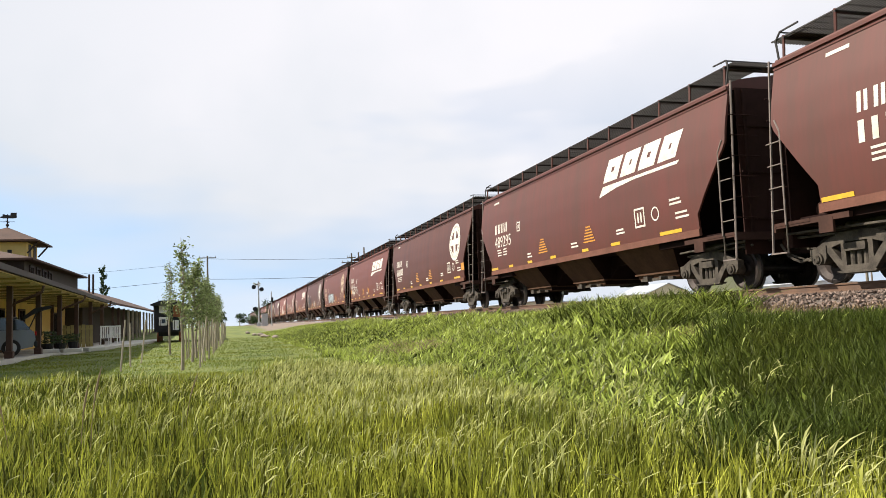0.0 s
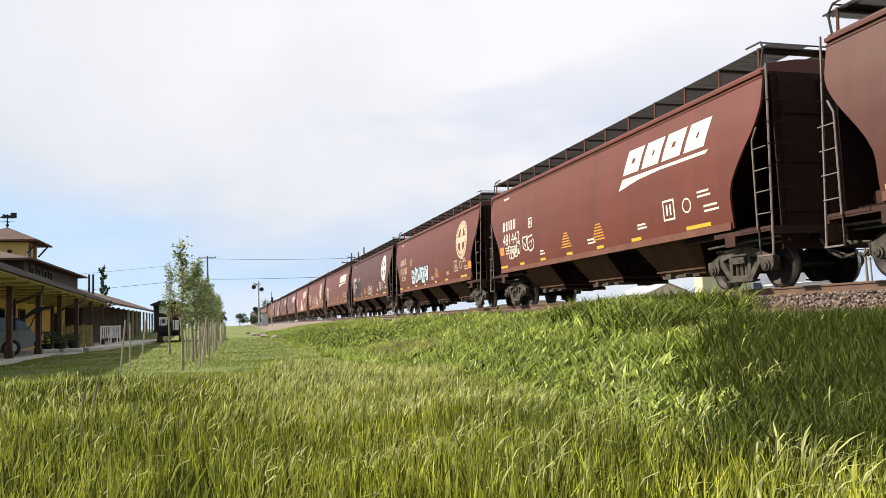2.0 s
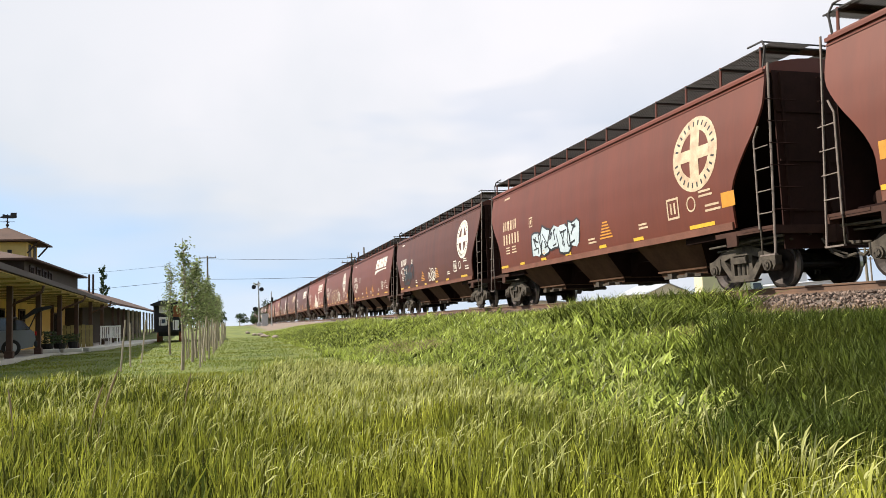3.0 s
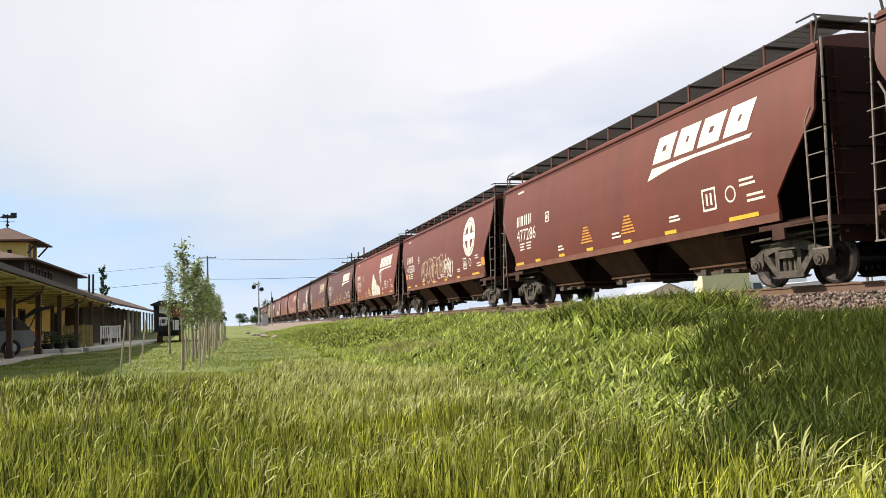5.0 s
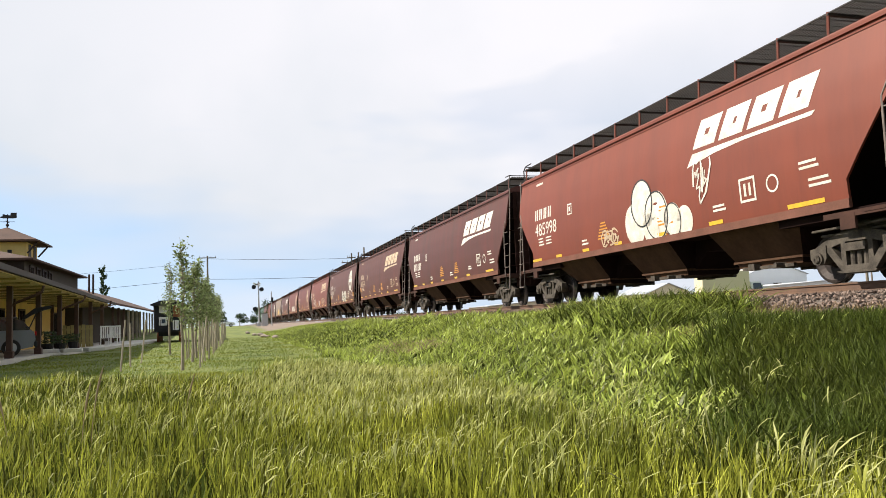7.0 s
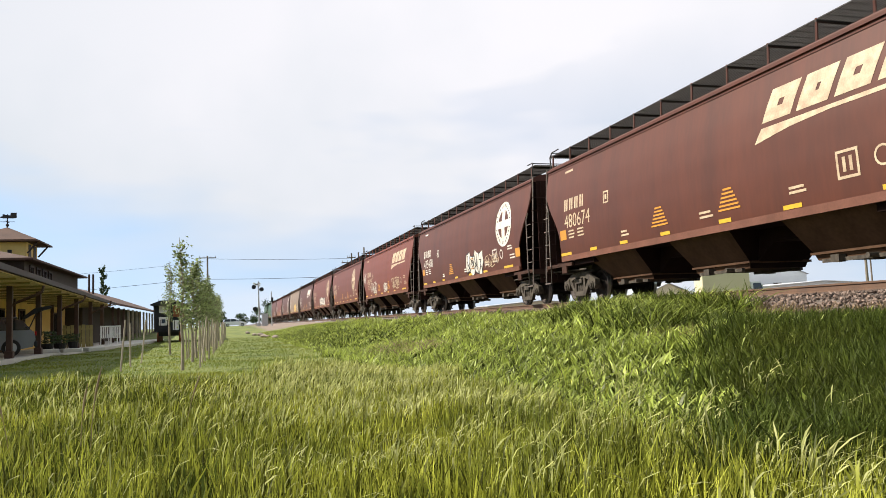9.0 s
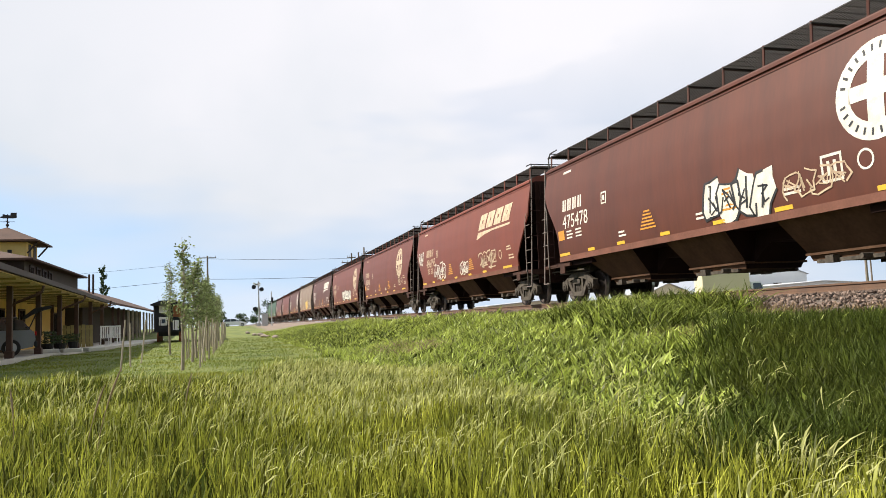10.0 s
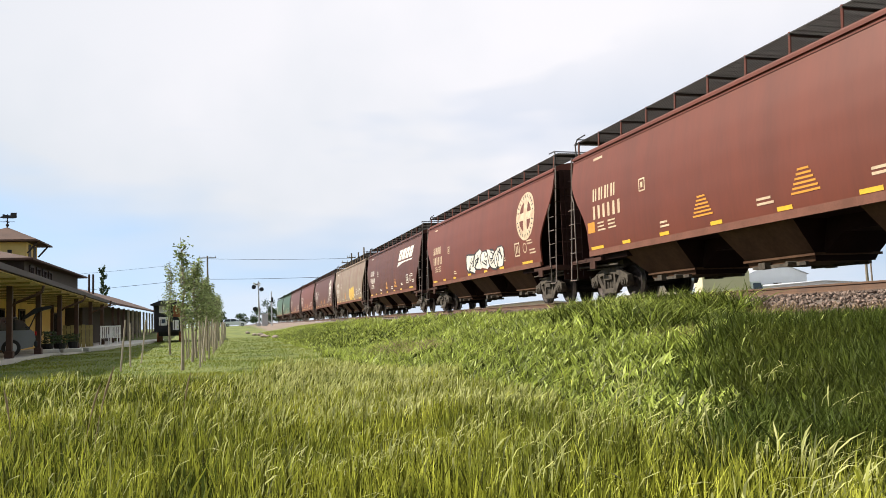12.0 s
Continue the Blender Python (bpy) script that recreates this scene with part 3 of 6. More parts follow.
# ------------------------------------------------ track
def build_track():
    prof = [(-0.07, -0.17), (0.07, -0.17), (0.07, -0.155), (0.012, -0.125), (0.012, -0.045), (0.036, -0.035), (0.036, -0.003),
            (-0.036, -0.003), (-0.036, -0.035), (-0.012, -0.045), (-0.012, -0.125), (-0.07, -0.155)]
    for s in (-1, 1):
        rail = thing("rail", pose(TRACK_X + s * 0.7535, 0, RAIL_Z), "rust-brown steel rail with a polished head", "rail", "running rails", "structure")
        bm = bmesh.new()
        prism(bm, prof, -120, 700, "y")
        part("rail_web", bm, RAIL_M, rail)
        bm = bmesh.new()
        box(bm, (0, 290, -0.0015), (0.062, 820, 0.003))
        part("rail_head", bm, RAIL_TOP, rail, "polished running surface")
    bm = bmesh.new()
    box(bm, (0, 0, 0), (2.6, 0.23, 0.18))
    bevel(bm, 0.012)
    tie_mesh = mesh_of("tie", bm, TIE)
    bed = thing("track_ties", pose(TRACK_X, 0, RAIL_Z - 0.26), "weathered timber ties sunk in the ballast", "railway ties", kind="structure")
    for i in range(150):
        t = part("tie", tie_mesh, None, bed)
        t.matrix_basis = pose(random.uniform(-0.03, 0.03), 2.0 + 0.53 * i, random.uniform(-0.01, 0.01), 0, 0, random.uniform(-1, 1))
    rng = np.random.default_rng(9)
    verts, faces = [], []
    octa = np.array([(1, 0, 0), (-1, 0, 0), (0, 1, 0), (0, -1, 0), (0, 0, 1), (0, 0, -1)], float)
    of = [(0, 2, 4), (2, 1, 4), (1, 3, 4), (3, 0, 4), (2, 0, 5), (1, 2, 5), (3, 1, 5), (0, 3, 5)]
    for i in range(17000):
        y = 5.5 + 34 * rng.random() ** 1.5
        x = rng.uniform(8.5, 10.95)
        if x < 8.85 and rng.random() < 0.5:
            continue
        s = rng.uniform(0.022, 0.052, 3)
        v = octa * rng.uniform(0.6, 1.15, (6, 1)) * s
        a = rng.uniform(0, 6.28)
        v = v @ np.array([(math.cos(a), math.sin(a), 0), (-math.sin(a), math.cos(a), 0), (0, 0, 1)]) @ np.array(Euler((rng.uniform(0, 3), rng.uniform(0, 3), 0)).to_matrix())
        b0 = len(verts)
        verts += [tuple(q) for q in v + np.array((x, y, ground_z(x, y) + 0.012 + 0.02 * rng.random()))]
        faces += [(a0 + b0, b1 + b0, c0 + b0) for a0, b1, c0 in of]
    ob = new("ballast", raw_mesh("ballast", verts, faces, STONE))
    tagged(ob, "loose pinkish-grey crushed stone ballast", "ballast", kind="stuff")


build_track()


# ------------------------------------------------ covered hopper cars
PROFILE = ((1.28, 1.46), (1.6, 1.50), (2.2, 1.53), (2.9, 1.52), (3.5, 1.46), (4.0, 1.37), (4.37, 1.30))
HALF = 8.2


def half_width(z):
    for (z0, w0), (z1, w1) in zip(PROFILE, PROFILE[1:]):
        if z <= z1:
            return w0 + (w1 - w0) * (z - z0) / (z1 - z0)
    return PROFILE[-1][1]


def half_length(z, curved):
    if curved:
        return HALF - 1.05 * (1 - smooth01(1.9, 3.75, z))
    return HALF - 1.12 * (1 - min(1, max(0, (z - 1.75) / 1.35)))


def side_panel(curved):
    bm = bmesh.new()
    zs = [1.28, 1.5, 1.75] + [1.95 + 0.15 * i for i in range(16)] + [4.37]
    n = 12
    for off in (0.0, 0.05):
        rows = []
        for z in zs:
            h = half_length(z, curved)
            rows.append([bm.verts.new((-half_width(z) + off, -h + 2 * h * i / n, z)) for i in range(n + 1)])
        for r0, r1 in zip(rows, rows[1:]):
            for i in range(n):
                bm.faces.new((r0[i], r0[i + 1], r1[i + 1], r1[i]))
        if off == 0:
            outer = rows
    ring = lambda rr: [r[0] for r in rr] + rr[-1][1:] + [r[-1] for r in rr[::-1][1:]] + rr[0][1:-1][::-1]
    a, b = ([bm.verts.new(v.co) for v in ring(r)] for r in (outer, rows))
    for i in range(len(a)):
        j = (i + 1) % len(a)
        bm.faces.new((a[i], a[j], b[j], b[i]))
    return mesh_of("side_panel", bm, RED, True)


def roof_mesh():
    bm = bmesh.new()
    top = [(-1.30, 4.37), (-1.27, 4.44), (-1.05, 4.53), (-0.5, 4.62), (0, 4.65)]
    pts = top + [(-x, z) for x, z in top[::-1][1:]] + [(1.24, 4.30), (-1.24, 4.30)]
    prism(bm, pts, -HALF, HALF, "y")
    return mesh_of("roof", bm, RED)


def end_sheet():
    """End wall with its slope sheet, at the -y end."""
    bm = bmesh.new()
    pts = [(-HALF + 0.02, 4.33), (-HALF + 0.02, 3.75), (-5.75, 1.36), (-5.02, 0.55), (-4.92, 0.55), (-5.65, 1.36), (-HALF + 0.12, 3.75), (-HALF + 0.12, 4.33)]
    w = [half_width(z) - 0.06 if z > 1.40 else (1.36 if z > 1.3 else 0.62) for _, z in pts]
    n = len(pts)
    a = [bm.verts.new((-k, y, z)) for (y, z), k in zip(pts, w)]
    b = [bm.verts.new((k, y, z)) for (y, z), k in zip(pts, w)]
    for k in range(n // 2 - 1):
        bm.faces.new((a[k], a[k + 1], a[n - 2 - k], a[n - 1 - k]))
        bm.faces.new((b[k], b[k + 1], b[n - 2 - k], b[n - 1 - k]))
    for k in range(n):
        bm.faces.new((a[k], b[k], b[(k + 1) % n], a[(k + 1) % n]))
    # The shade of the recessed end is painted in with this dark colour.
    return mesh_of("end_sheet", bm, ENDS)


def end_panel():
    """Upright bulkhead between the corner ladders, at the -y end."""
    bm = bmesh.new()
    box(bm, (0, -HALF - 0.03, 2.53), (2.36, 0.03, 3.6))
    # Bulkhead colour includes the shade on the car's end.
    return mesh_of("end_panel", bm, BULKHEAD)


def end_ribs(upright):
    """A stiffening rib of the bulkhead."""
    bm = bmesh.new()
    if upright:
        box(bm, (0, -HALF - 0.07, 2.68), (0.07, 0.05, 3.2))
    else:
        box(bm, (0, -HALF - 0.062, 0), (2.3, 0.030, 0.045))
    # Ribs share the bulkhead's painted-in shade.
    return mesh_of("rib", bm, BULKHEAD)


def outlet_frame():
    """Flange round a hopper's outlet, one closed ring."""
    bm = bmesh.new()
    loops = [[bm.verts.new((sx * hx, sy * hy, z)) for sx, sy in ((-1, -1), (1, -1), (1, 1), (-1, 1))] for hx, hy, z in ((0.81, 1.08, 0.62), (0.81, 1.08, 0.57), (0.70, 0.96, 0.57), (0.70, 0.96, 0.62))]
    for k in range(4):
        r0, r1 = loops[k], loops[(k + 1) % 4]
        for i in range(4):
            bm.faces.new((r0[i], r0[(i + 1) % 4], r1[(i + 1) % 4], r1[i]))
    return mesh_of("outlet_frame", bm, HOPPER)


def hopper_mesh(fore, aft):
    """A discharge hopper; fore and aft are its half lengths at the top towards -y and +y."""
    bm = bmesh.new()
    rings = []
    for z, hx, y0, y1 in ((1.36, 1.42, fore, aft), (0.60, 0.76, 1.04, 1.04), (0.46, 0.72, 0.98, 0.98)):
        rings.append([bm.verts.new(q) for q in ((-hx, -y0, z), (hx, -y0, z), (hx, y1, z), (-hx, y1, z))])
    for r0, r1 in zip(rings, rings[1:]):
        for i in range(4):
            # Fore and aft faces get the near-black steel as painted shade.
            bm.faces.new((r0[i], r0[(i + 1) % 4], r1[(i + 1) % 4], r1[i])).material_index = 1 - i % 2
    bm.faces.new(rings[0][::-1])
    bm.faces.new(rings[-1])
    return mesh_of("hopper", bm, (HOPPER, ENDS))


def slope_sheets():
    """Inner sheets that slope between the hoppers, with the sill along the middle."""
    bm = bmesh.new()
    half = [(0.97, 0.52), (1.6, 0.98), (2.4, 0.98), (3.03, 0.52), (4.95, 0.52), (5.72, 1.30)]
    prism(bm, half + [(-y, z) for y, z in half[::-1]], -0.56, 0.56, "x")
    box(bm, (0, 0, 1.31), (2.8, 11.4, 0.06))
    # Near-black colour in place of the shade between the hoppers.
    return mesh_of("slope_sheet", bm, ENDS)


def rigging_mesh():
    """Brake pipes, hoses and steps under the -y end."""
    bm = bmesh.new()
    for x, z in ((-1.25, 1.0), (-1.05, 0.92), (-0.6, 1.02)):
        rod(bm, (x, -HALF - 0.1, z), (x, -5.9, z - 0.05), 0.026, 6)
    rod(bm, (-0.75, -7.2, 1.02), (-0.75, -6.3, 1.02), 0.13, 10)
    rod(bm, (-1.2, -HALF + 0.1, 1.0), (1.2, -HALF + 0.1, 1.0), 0.03, 6)
    hose = [(-0.35, -HALF - 0.1, 0.92), (-0.36, -HALF - 0.35, 0.62), (-0.3, -HALF - 0.6, 0.5), (-0.2, -HALF - 0.8, 0.56)]
    for a, b in zip(hose, hose[1:]):
        rod(bm, a, b, 0.03, 6)
    rod(bm, (-1.5, -HALF + 0.23, 0.62), (-1.5, -HALF + 0.23, 1.16), 0.016, 6)
    return mesh_of("brake_rigging", bm, CAST)


def gate_mesh():
    bm = bmesh.new()
    box(bm, (-0.76, 0, 0.44), (0.08, 1.6, 0.07))
    box(bm, (-0.84, 0.35, 0.46), (0.16, 0.2, 0.14))
    rod(bm, (-0.74, -0.5, 0.45), (-1.0, -0.5, 0.45), 0.05)
    return mesh_of("discharge_gate", bm, CAST)


def ladder_mesh():
    """Corner ladder on the near side of the -y end."""
    bm = bmesh.new()
    x = -1.52
    rod(bm, (x, -HALF - 0.17, 0.62), (-1.33, -HALF - 0.12, 4.45), 0.024, 6)
    rod(bm, (x, -HALF + 0.24, 1.15), (x + 0.01, -HALF + 0.24, 2.95), 0.022, 6)
    for i in range(4):
        z = 1.45 + 0.44 * i
        rod(bm, (x + 0.01, -HALF - 0.16, z), (x + 0.01, -HALF + 0.24, z), 0.013, 6)
    rod(bm, (x + 0.01, -HALF + 0.24, 2.95), (-half_width(3.15), -HALF + 0.10, 3.2), 0.02, 6)
    box(bm, (x, -HALF + 0.03, 0.62), (0.06, 0.44, 0.03))
    return mesh_of("ladder", bm, LADDER)


def grab_irons():
    """A rung across the bulkhead of the -y end."""
    bm = bmesh.new()
    rod(bm, (-1.46, -HALF - 0.16, 0), (-0.75, -HALF - 0.14, 0), 0.013, 6)
    # Rungs are darkened as shaded; the side ladder keeps its light steel.
    return mesh_of("grab_iron", bm, BULKHEAD)


def running_board():
    bm = bmesh.new()
    for i in range(13):
        box(bm, (-1.20 + 0.073 * i, 0, 4.86), (0.034, 2 * HALF + 0.3, 0.026))
    for i in range(60):
        box(bm, (-0.75, -HALF + 0.14 + i * 0.273, 4.862), (0.92, 0.034, 0.016))
    for i in range(13):
        y = -HALF + 0.2 + i * 1.333
        box(bm, (-0.76, y, 4.83), (0.96, 0.07, 0.04))
    return mesh_of("running_board", bm, GRATE)


def bracket_row():
    bm = bmesh.new()
    rod(bm, (-1.24, 0, 4.42), (-1.21, 0, 4.88), 0.03, 5)
    return mesh_of("bracket", bm, RED)


def eave_mesh():
    bm = bmesh.new()
    box(bm, (-1.335, 0, 4.33), (0.06, 2 * HALF, 0.07))
    box(bm, (-1.315, 0, 4.235), (0.06, 2 * HALF, 0.035))
    return mesh_of("eave_rail", bm, RED)


def platform_mesh():
    bm = bmesh.new()
    box(bm, (0, -HALF + 0.35, 1.17), (2.98, 0.95, 0.06))
    box(bm, (0, -HALF - 0.12, 1.11), (2.98, 0.05, 0.16))
    for s in (-1, 1):
        box(bm, (s * 1.44, -HALF + 0.80, 1.15), (0.08, 1.9, 0.10))
        box(bm, (s * 1.46, -HALF + 1.20, 1.02), (0.05, 0.34, 0.26))
    box(bm, (0, -HALF + 0.8, 1.0), (0.55, 2.4, 0.34))
    rod(bm, (-0.7, -HALF + 0.25, 1.45), (0.1, -HALF + 0.25, 1.45), 0.14, 10)
    rod(bm, (0.5, -HALF + 0.2, 1.9), (0.5, -HALF + 0.28, 1.9), 0.28, 14)
    # Shade around the end platform comes from this darkened steel.
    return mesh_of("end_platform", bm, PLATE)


def coupler_mesh():
    bm = bmesh.new()
    box(bm, (0, -HALF - 0.30, 0.88), (0.14, 0.7, 0.18))
    box(bm, (0.02, -HALF - 0.70, 0.88), (0.30, 0.22, 0.28))
    rod(bm, (-0.3, -HALF - 0.1, 0.75), (-0.12, -HALF - 0.7, 0.5), 0.025, 6)
    bevel(bm, 0.02)
    return mesh_of("coupler", bm, CAST)


def rail_hook():
    bm = bmesh.new()
    pts = [(-1.27, -HALF + 0.1, 4.42), (-1.25, -HALF + 0.02, 4.82), (-1.22, -HALF + 0.12, 4.98), (-1.2, -HALF + 0.6, 5.0)]
    for a, b in zip(pts, pts[1:]):
        rod(bm, a, b, 0.022, 6)
    rod(bm, (-1.2, -HALF + 0.12, 4.97), (1.2, -HALF + 0.12, 4.97), 0.018, 6)
    box(bm, (0, -HALF + 0.28, 4.88), (2.3, 0.34, 0.03))
    return mesh_of("end_walk", bm, GRATE)


def hatch_mesh():
    bm = bmesh.new()
    box(bm, (0, 0, 4.69), (0.62, 14.6, 0.12))
    bevel(bm, 0.03)
    for i in range(15):
        box(bm, (0, -7 + i, 4.76), (0.72, 0.06, 0.05))
    return mesh_of("hatch", bm, RED)


def side_frame_mesh():
    """Cast side frame of a truck on the near side; its centre is the truck's centre at rail level."""
    bm = bmesh.new()
    x0, x1 = -1.10, -0.98
    def plate(pts, a=x0, b=x1):
        prism(bm, pts, a, b, "x")
    top = [(-1.04, 0.64), (-0.62, 0.82), (-0.3, 0.90), (0.3, 0.90), (0.62, 0.82), (1.04, 0.64), (1.04, 0.50), (0.6, 0.64), (0.3, 0.72), (-0.3, 0.72), (-0.6, 0.64), (-1.04, 0.50)]
    plate(top)
    for s in (-1, 1):
        plate([(s * 0.78, 0.66), (s * 0.60, 0.66), (s * 0.20, 0.22), (s * 0.40, 0.22)])
        plate([(s * 0.36, 0.74), (s * 0.25, 0.74), (s * 0.25, 0.26), (s * 0.36, 0.26)])
        plate([(s * 1.10, 0.64), (s * 0.70, 0.70), (s * 0.70, 0.46), (s * 0.76, 0.36), (s * 1.02, 0.36), (s * 1.10, 0.46)], x0 - 0.02, x1 + 0.02)
        for y in (-0.15, 0.0, 0.15):
            if s == 1:
                rod(bm, (-1.02, y, 0.30), (-1.02, y, 0.56), 0.06, 10)
    plate([(-0.46, 0.30), (0.46, 0.30), (0.32, 0.14), (-0.32, 0.14)])
    plate([(-0.46, 0.20), (0.46, 0.20), (0.40, 0.16), (-0.40, 0.16)], x0 - 0.03, x1 + 0.03)
    box(bm, (-1.0, 0, 0.62), (0.30, 0.48, 0.14))
    return mesh_of("side_frame", bm, CAST)


def bearing_mesh():
    bm = bmesh.new()
    rod(bm, (-1.16, 0, 0.457), (-0.86, 0, 0.457), 0.115, 14)
    rod(bm, (-1.19, 0, 0.457), (-1.16, 0, 0.457), 0.075, 10)
    for i in range(3):
        a = i * 2.094
        rod(bm, (-1.20, 0.045 * math.cos(a), 0.457 + 0.045 * math.sin(a)), (-1.185, 0.045 * math.cos(a), 0.457 + 0.045 * math.sin(a)), 0.018, 6)
    return mesh_of("bearing", bm, CAST)


def wheelset_mesh():
    """Two flanged wheels on an axle along x, centred on the axle."""
    bm = bmesh.new()
    seg = 28
    ring = ((-0.815, 0.30, 0), (-0.815, 0.40, 0), (-0.81, 0.452, 0), (-0.72, 0.457, 1), (-0.705, 0.485, 0), (-0.685, 0.485, 0), (-0.68, 0.40, 0), (-0.70, 0.34, 0),
            (-0.72, 0.30, 0), (-0.72, 0.16, 0), (-0.68, 0.13, 0), (-0.68, 0.085, 0))
    face = ((-0.815, 0.40, 0), (-0.79, 0.36, 0), (-0.755, 0.30, 0), (-0.755, 0.17, 0), (-0.82, 0.14, 0), (-0.82, 0.085, 0))
    def lathe(prof, s):
        rows = [[bm.verts.new((s * x, r * math.cos(2 * math.pi * i / seg), r * math.sin(2 * math.pi * i / seg))) for i in range(seg)] for x, r, _ in prof]
        for (r0, r1), p in zip(zip(rows, rows[1:]), prof[1:]):
            for i in range(seg):
                f = bm.faces.new((r0[i], r0[(i + 1) % seg], r1[(i + 1) % seg], r1[i]))
                f.material_index = p[2]
    for s in (-1, 1):
        lathe(ring[1:], s)
        lathe(face, s)
    rod(bm, (-0.9, 0, 0), (0.9, 0, 0), 0.085, 12)
    return mesh_of("wheelset", bm, (WHEEL_M, TREAD))


def bolster_mesh():
    bm = bmesh.new()
    box(bm, (0, 0, 0.62), (2.0, 0.36, 0.24))
    box(bm, (0, 0, 0.78), (0.7, 0.5, 0.1))
    for s in (-1, 1):
        box(bm, (0, s * 0.42, 0.42), (1.7, 0.10, 0.14))
    return mesh_of("bolster", bm, CAST)


def mirrored(me, axis):
    c = me.copy()
    c.transform(Matrix.Diagonal([-1 if i == axis else 1 for i in range(3)] + [1]))
    c.flip_normals()
    return c


def sub(name, me, parent, m=None, label=""):
    ob = part(name, me, None, parent, label)
    if m is not None:
        ob.matrix_basis = m
    return ob


KIT = {}


def prepare_kit():
    for curved in (False, True):
        a = side_panel(curved)
        KIT["side", curved] = (a, mirrored(a, 0))
    for key, make in (("end", end_sheet), ("platform", platform_mesh), ("coupler", coupler_mesh), ("hook", rail_hook), ("end_panel", end_panel), ("rigging", rigging_mesh), ("grab", grab_irons), ("rib", lambda: end_ribs(True)), ("cross_rib", lambda: end_ribs(False))):
        a = make()
        KIT[key] = (a, mirrored(a, 1))
    for key, make in (("board", running_board), ("eave", eave_mesh), ("brackets", bracket_row)):
        a = make()
        KIT[key] = (a, mirrored(a, 0))
    a = ladder_mesh()
    KIT["ladder"] = (a, mirrored(a, 0), mirrored(a, 1), mirrored(mirrored(a, 0), 1))
    a = gate_mesh()
    KIT["gate"] = (a, mirrored(a, 0))
    a = side_frame_mesh()
    KIT["frame"] = (a, mirrored(a, 0))
    a = bearing_mesh()
    KIT["bearing"] = (a, mirrored(a, 0))
    KIT["roof"], KIT["slope"], KIT["hatch"], KIT["wheelset"], KIT["bolster"] = roof_mesh(), slope_sheets(), hatch_mesh(), wheelset_mesh(), bolster_mesh()
    KIT["outlet"] = outlet_frame()
    KIT["hopper", "fore"], KIT["hopper", "middle"], KIT["hopper", "aft"] = hopper_mesh(1.75, 1.2), hopper_mesh(1.2, 1.2), hopper_mesh(1.2, 1.75)
    bm = bmesh.new()
    box(bm, (-1.475, 0, 1.33), (0.07, 2 * 7.1, 0.16))
    KIT["sill"] = (mesh_of("side_sill", bm, SILL_RUST),)
    KIT["sill"] += (mirrored(KIT["sill"][0], 0),)
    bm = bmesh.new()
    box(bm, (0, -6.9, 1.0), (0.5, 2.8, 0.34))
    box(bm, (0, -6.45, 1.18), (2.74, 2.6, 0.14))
    # Sill and plate coloured as the shade under the car end.
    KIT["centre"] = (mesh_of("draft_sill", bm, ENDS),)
    KIT["centre"] += (mirrored(KIT["centre"][0], 1),)


def use_paint(ob, paint):
    if paint is not RED:
        ob.material_slots[0].link = "OBJECT"
        ob.material_slots[0].material = paint
    return ob


def hopper_car(y, paint, curved, label):
    """A covered hopper car; returns the car and its four wheelsets."""
    car = thing("hopper_car", pose(TRACK_X, y, RAIL_Z), label, "rail car", "hopper cars of the train")
    for i in (0, 1):
        use_paint(sub("side_panel", KIT["side", curved][i], car), paint)
        use_paint(sub("eave_rail", KIT["eave"][i], car), paint)
        for j in range(13):
            use_paint(sub("bracket", KIT["brackets"][i], car, pose(0, -HALF + 0.2 + 1.333 * j, 0)), paint)
        sub("running_board", KIT["board"][i], car, None, "black steel grating walkway")
        sub("side_sill", KIT["sill"][i], car)
        sub("end_sheet", KIT["end"][i], car, None, "end wall with slope sheet, its shade put into the colour")
        bulkhead = sub("end_panel", KIT["end_panel"][i], car, None, "ribbed bulkhead darkened in place of shade")
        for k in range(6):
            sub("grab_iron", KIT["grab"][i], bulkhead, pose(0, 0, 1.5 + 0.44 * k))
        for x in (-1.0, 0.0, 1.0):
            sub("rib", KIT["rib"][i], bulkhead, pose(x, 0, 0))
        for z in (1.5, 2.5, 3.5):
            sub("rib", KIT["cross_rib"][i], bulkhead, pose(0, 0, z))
        sub("brake_rigging", KIT["rigging"][i], car, None, "dusty grey pipes, hose and steps")
        sub("end_platform", KIT["platform"][i], car)
        sub("coupler", KIT["coupler"][i], car, None, "grey cast steel coupler")
        sub("end_walk", KIT["hook"][i], car)
    for me in KIT["ladder"]:
        sub("ladder", me, car, None, "thin dark steel corner ladder")
    use_paint(sub("roof", KIT["roof"], car), paint)
    use_paint(sub("hatch", KIT["hatch"], car), paint)
    for me in KIT["centre"]:
        sub("draft_sill", me, car)
    sub("slope_sheet", KIT["slope"], car, None, "sheets between the hoppers, darkened in place of shade")
    for k, key in ((-4.0, "fore"), (0, "middle"), (4.0, "aft")):
        hop = sub("hopper", KIT["hopper", key], car, pose(0, k, 0), "dusty brown discharge hopper")
        sub("outlet_frame", KIT["outlet"], hop)
        for i in (0, 1):
            sub("discharge_gate", KIT["gate"][i], hop)
    sets = []
    for k in (-6.75, 6.75):
        truck = sub("truck", KIT["bolster"], car, pose(0, k, 0), "dusty grey cast steel truck")
        for i in (0, 1):
            sub("side_frame", KIT["frame"][i], truck)
            for a in (-0.89, 0.89):
                sub("bearing", KIT["bearing"][i], truck, pose(0, a, 0))
        for a in (-0.89, 0.89):
            sets.append((sub("wheelset", KIT["wheelset"], truck, pose(0, a, 0.457), "rusty flanged wheels on an axle"), a))
    return car, sets


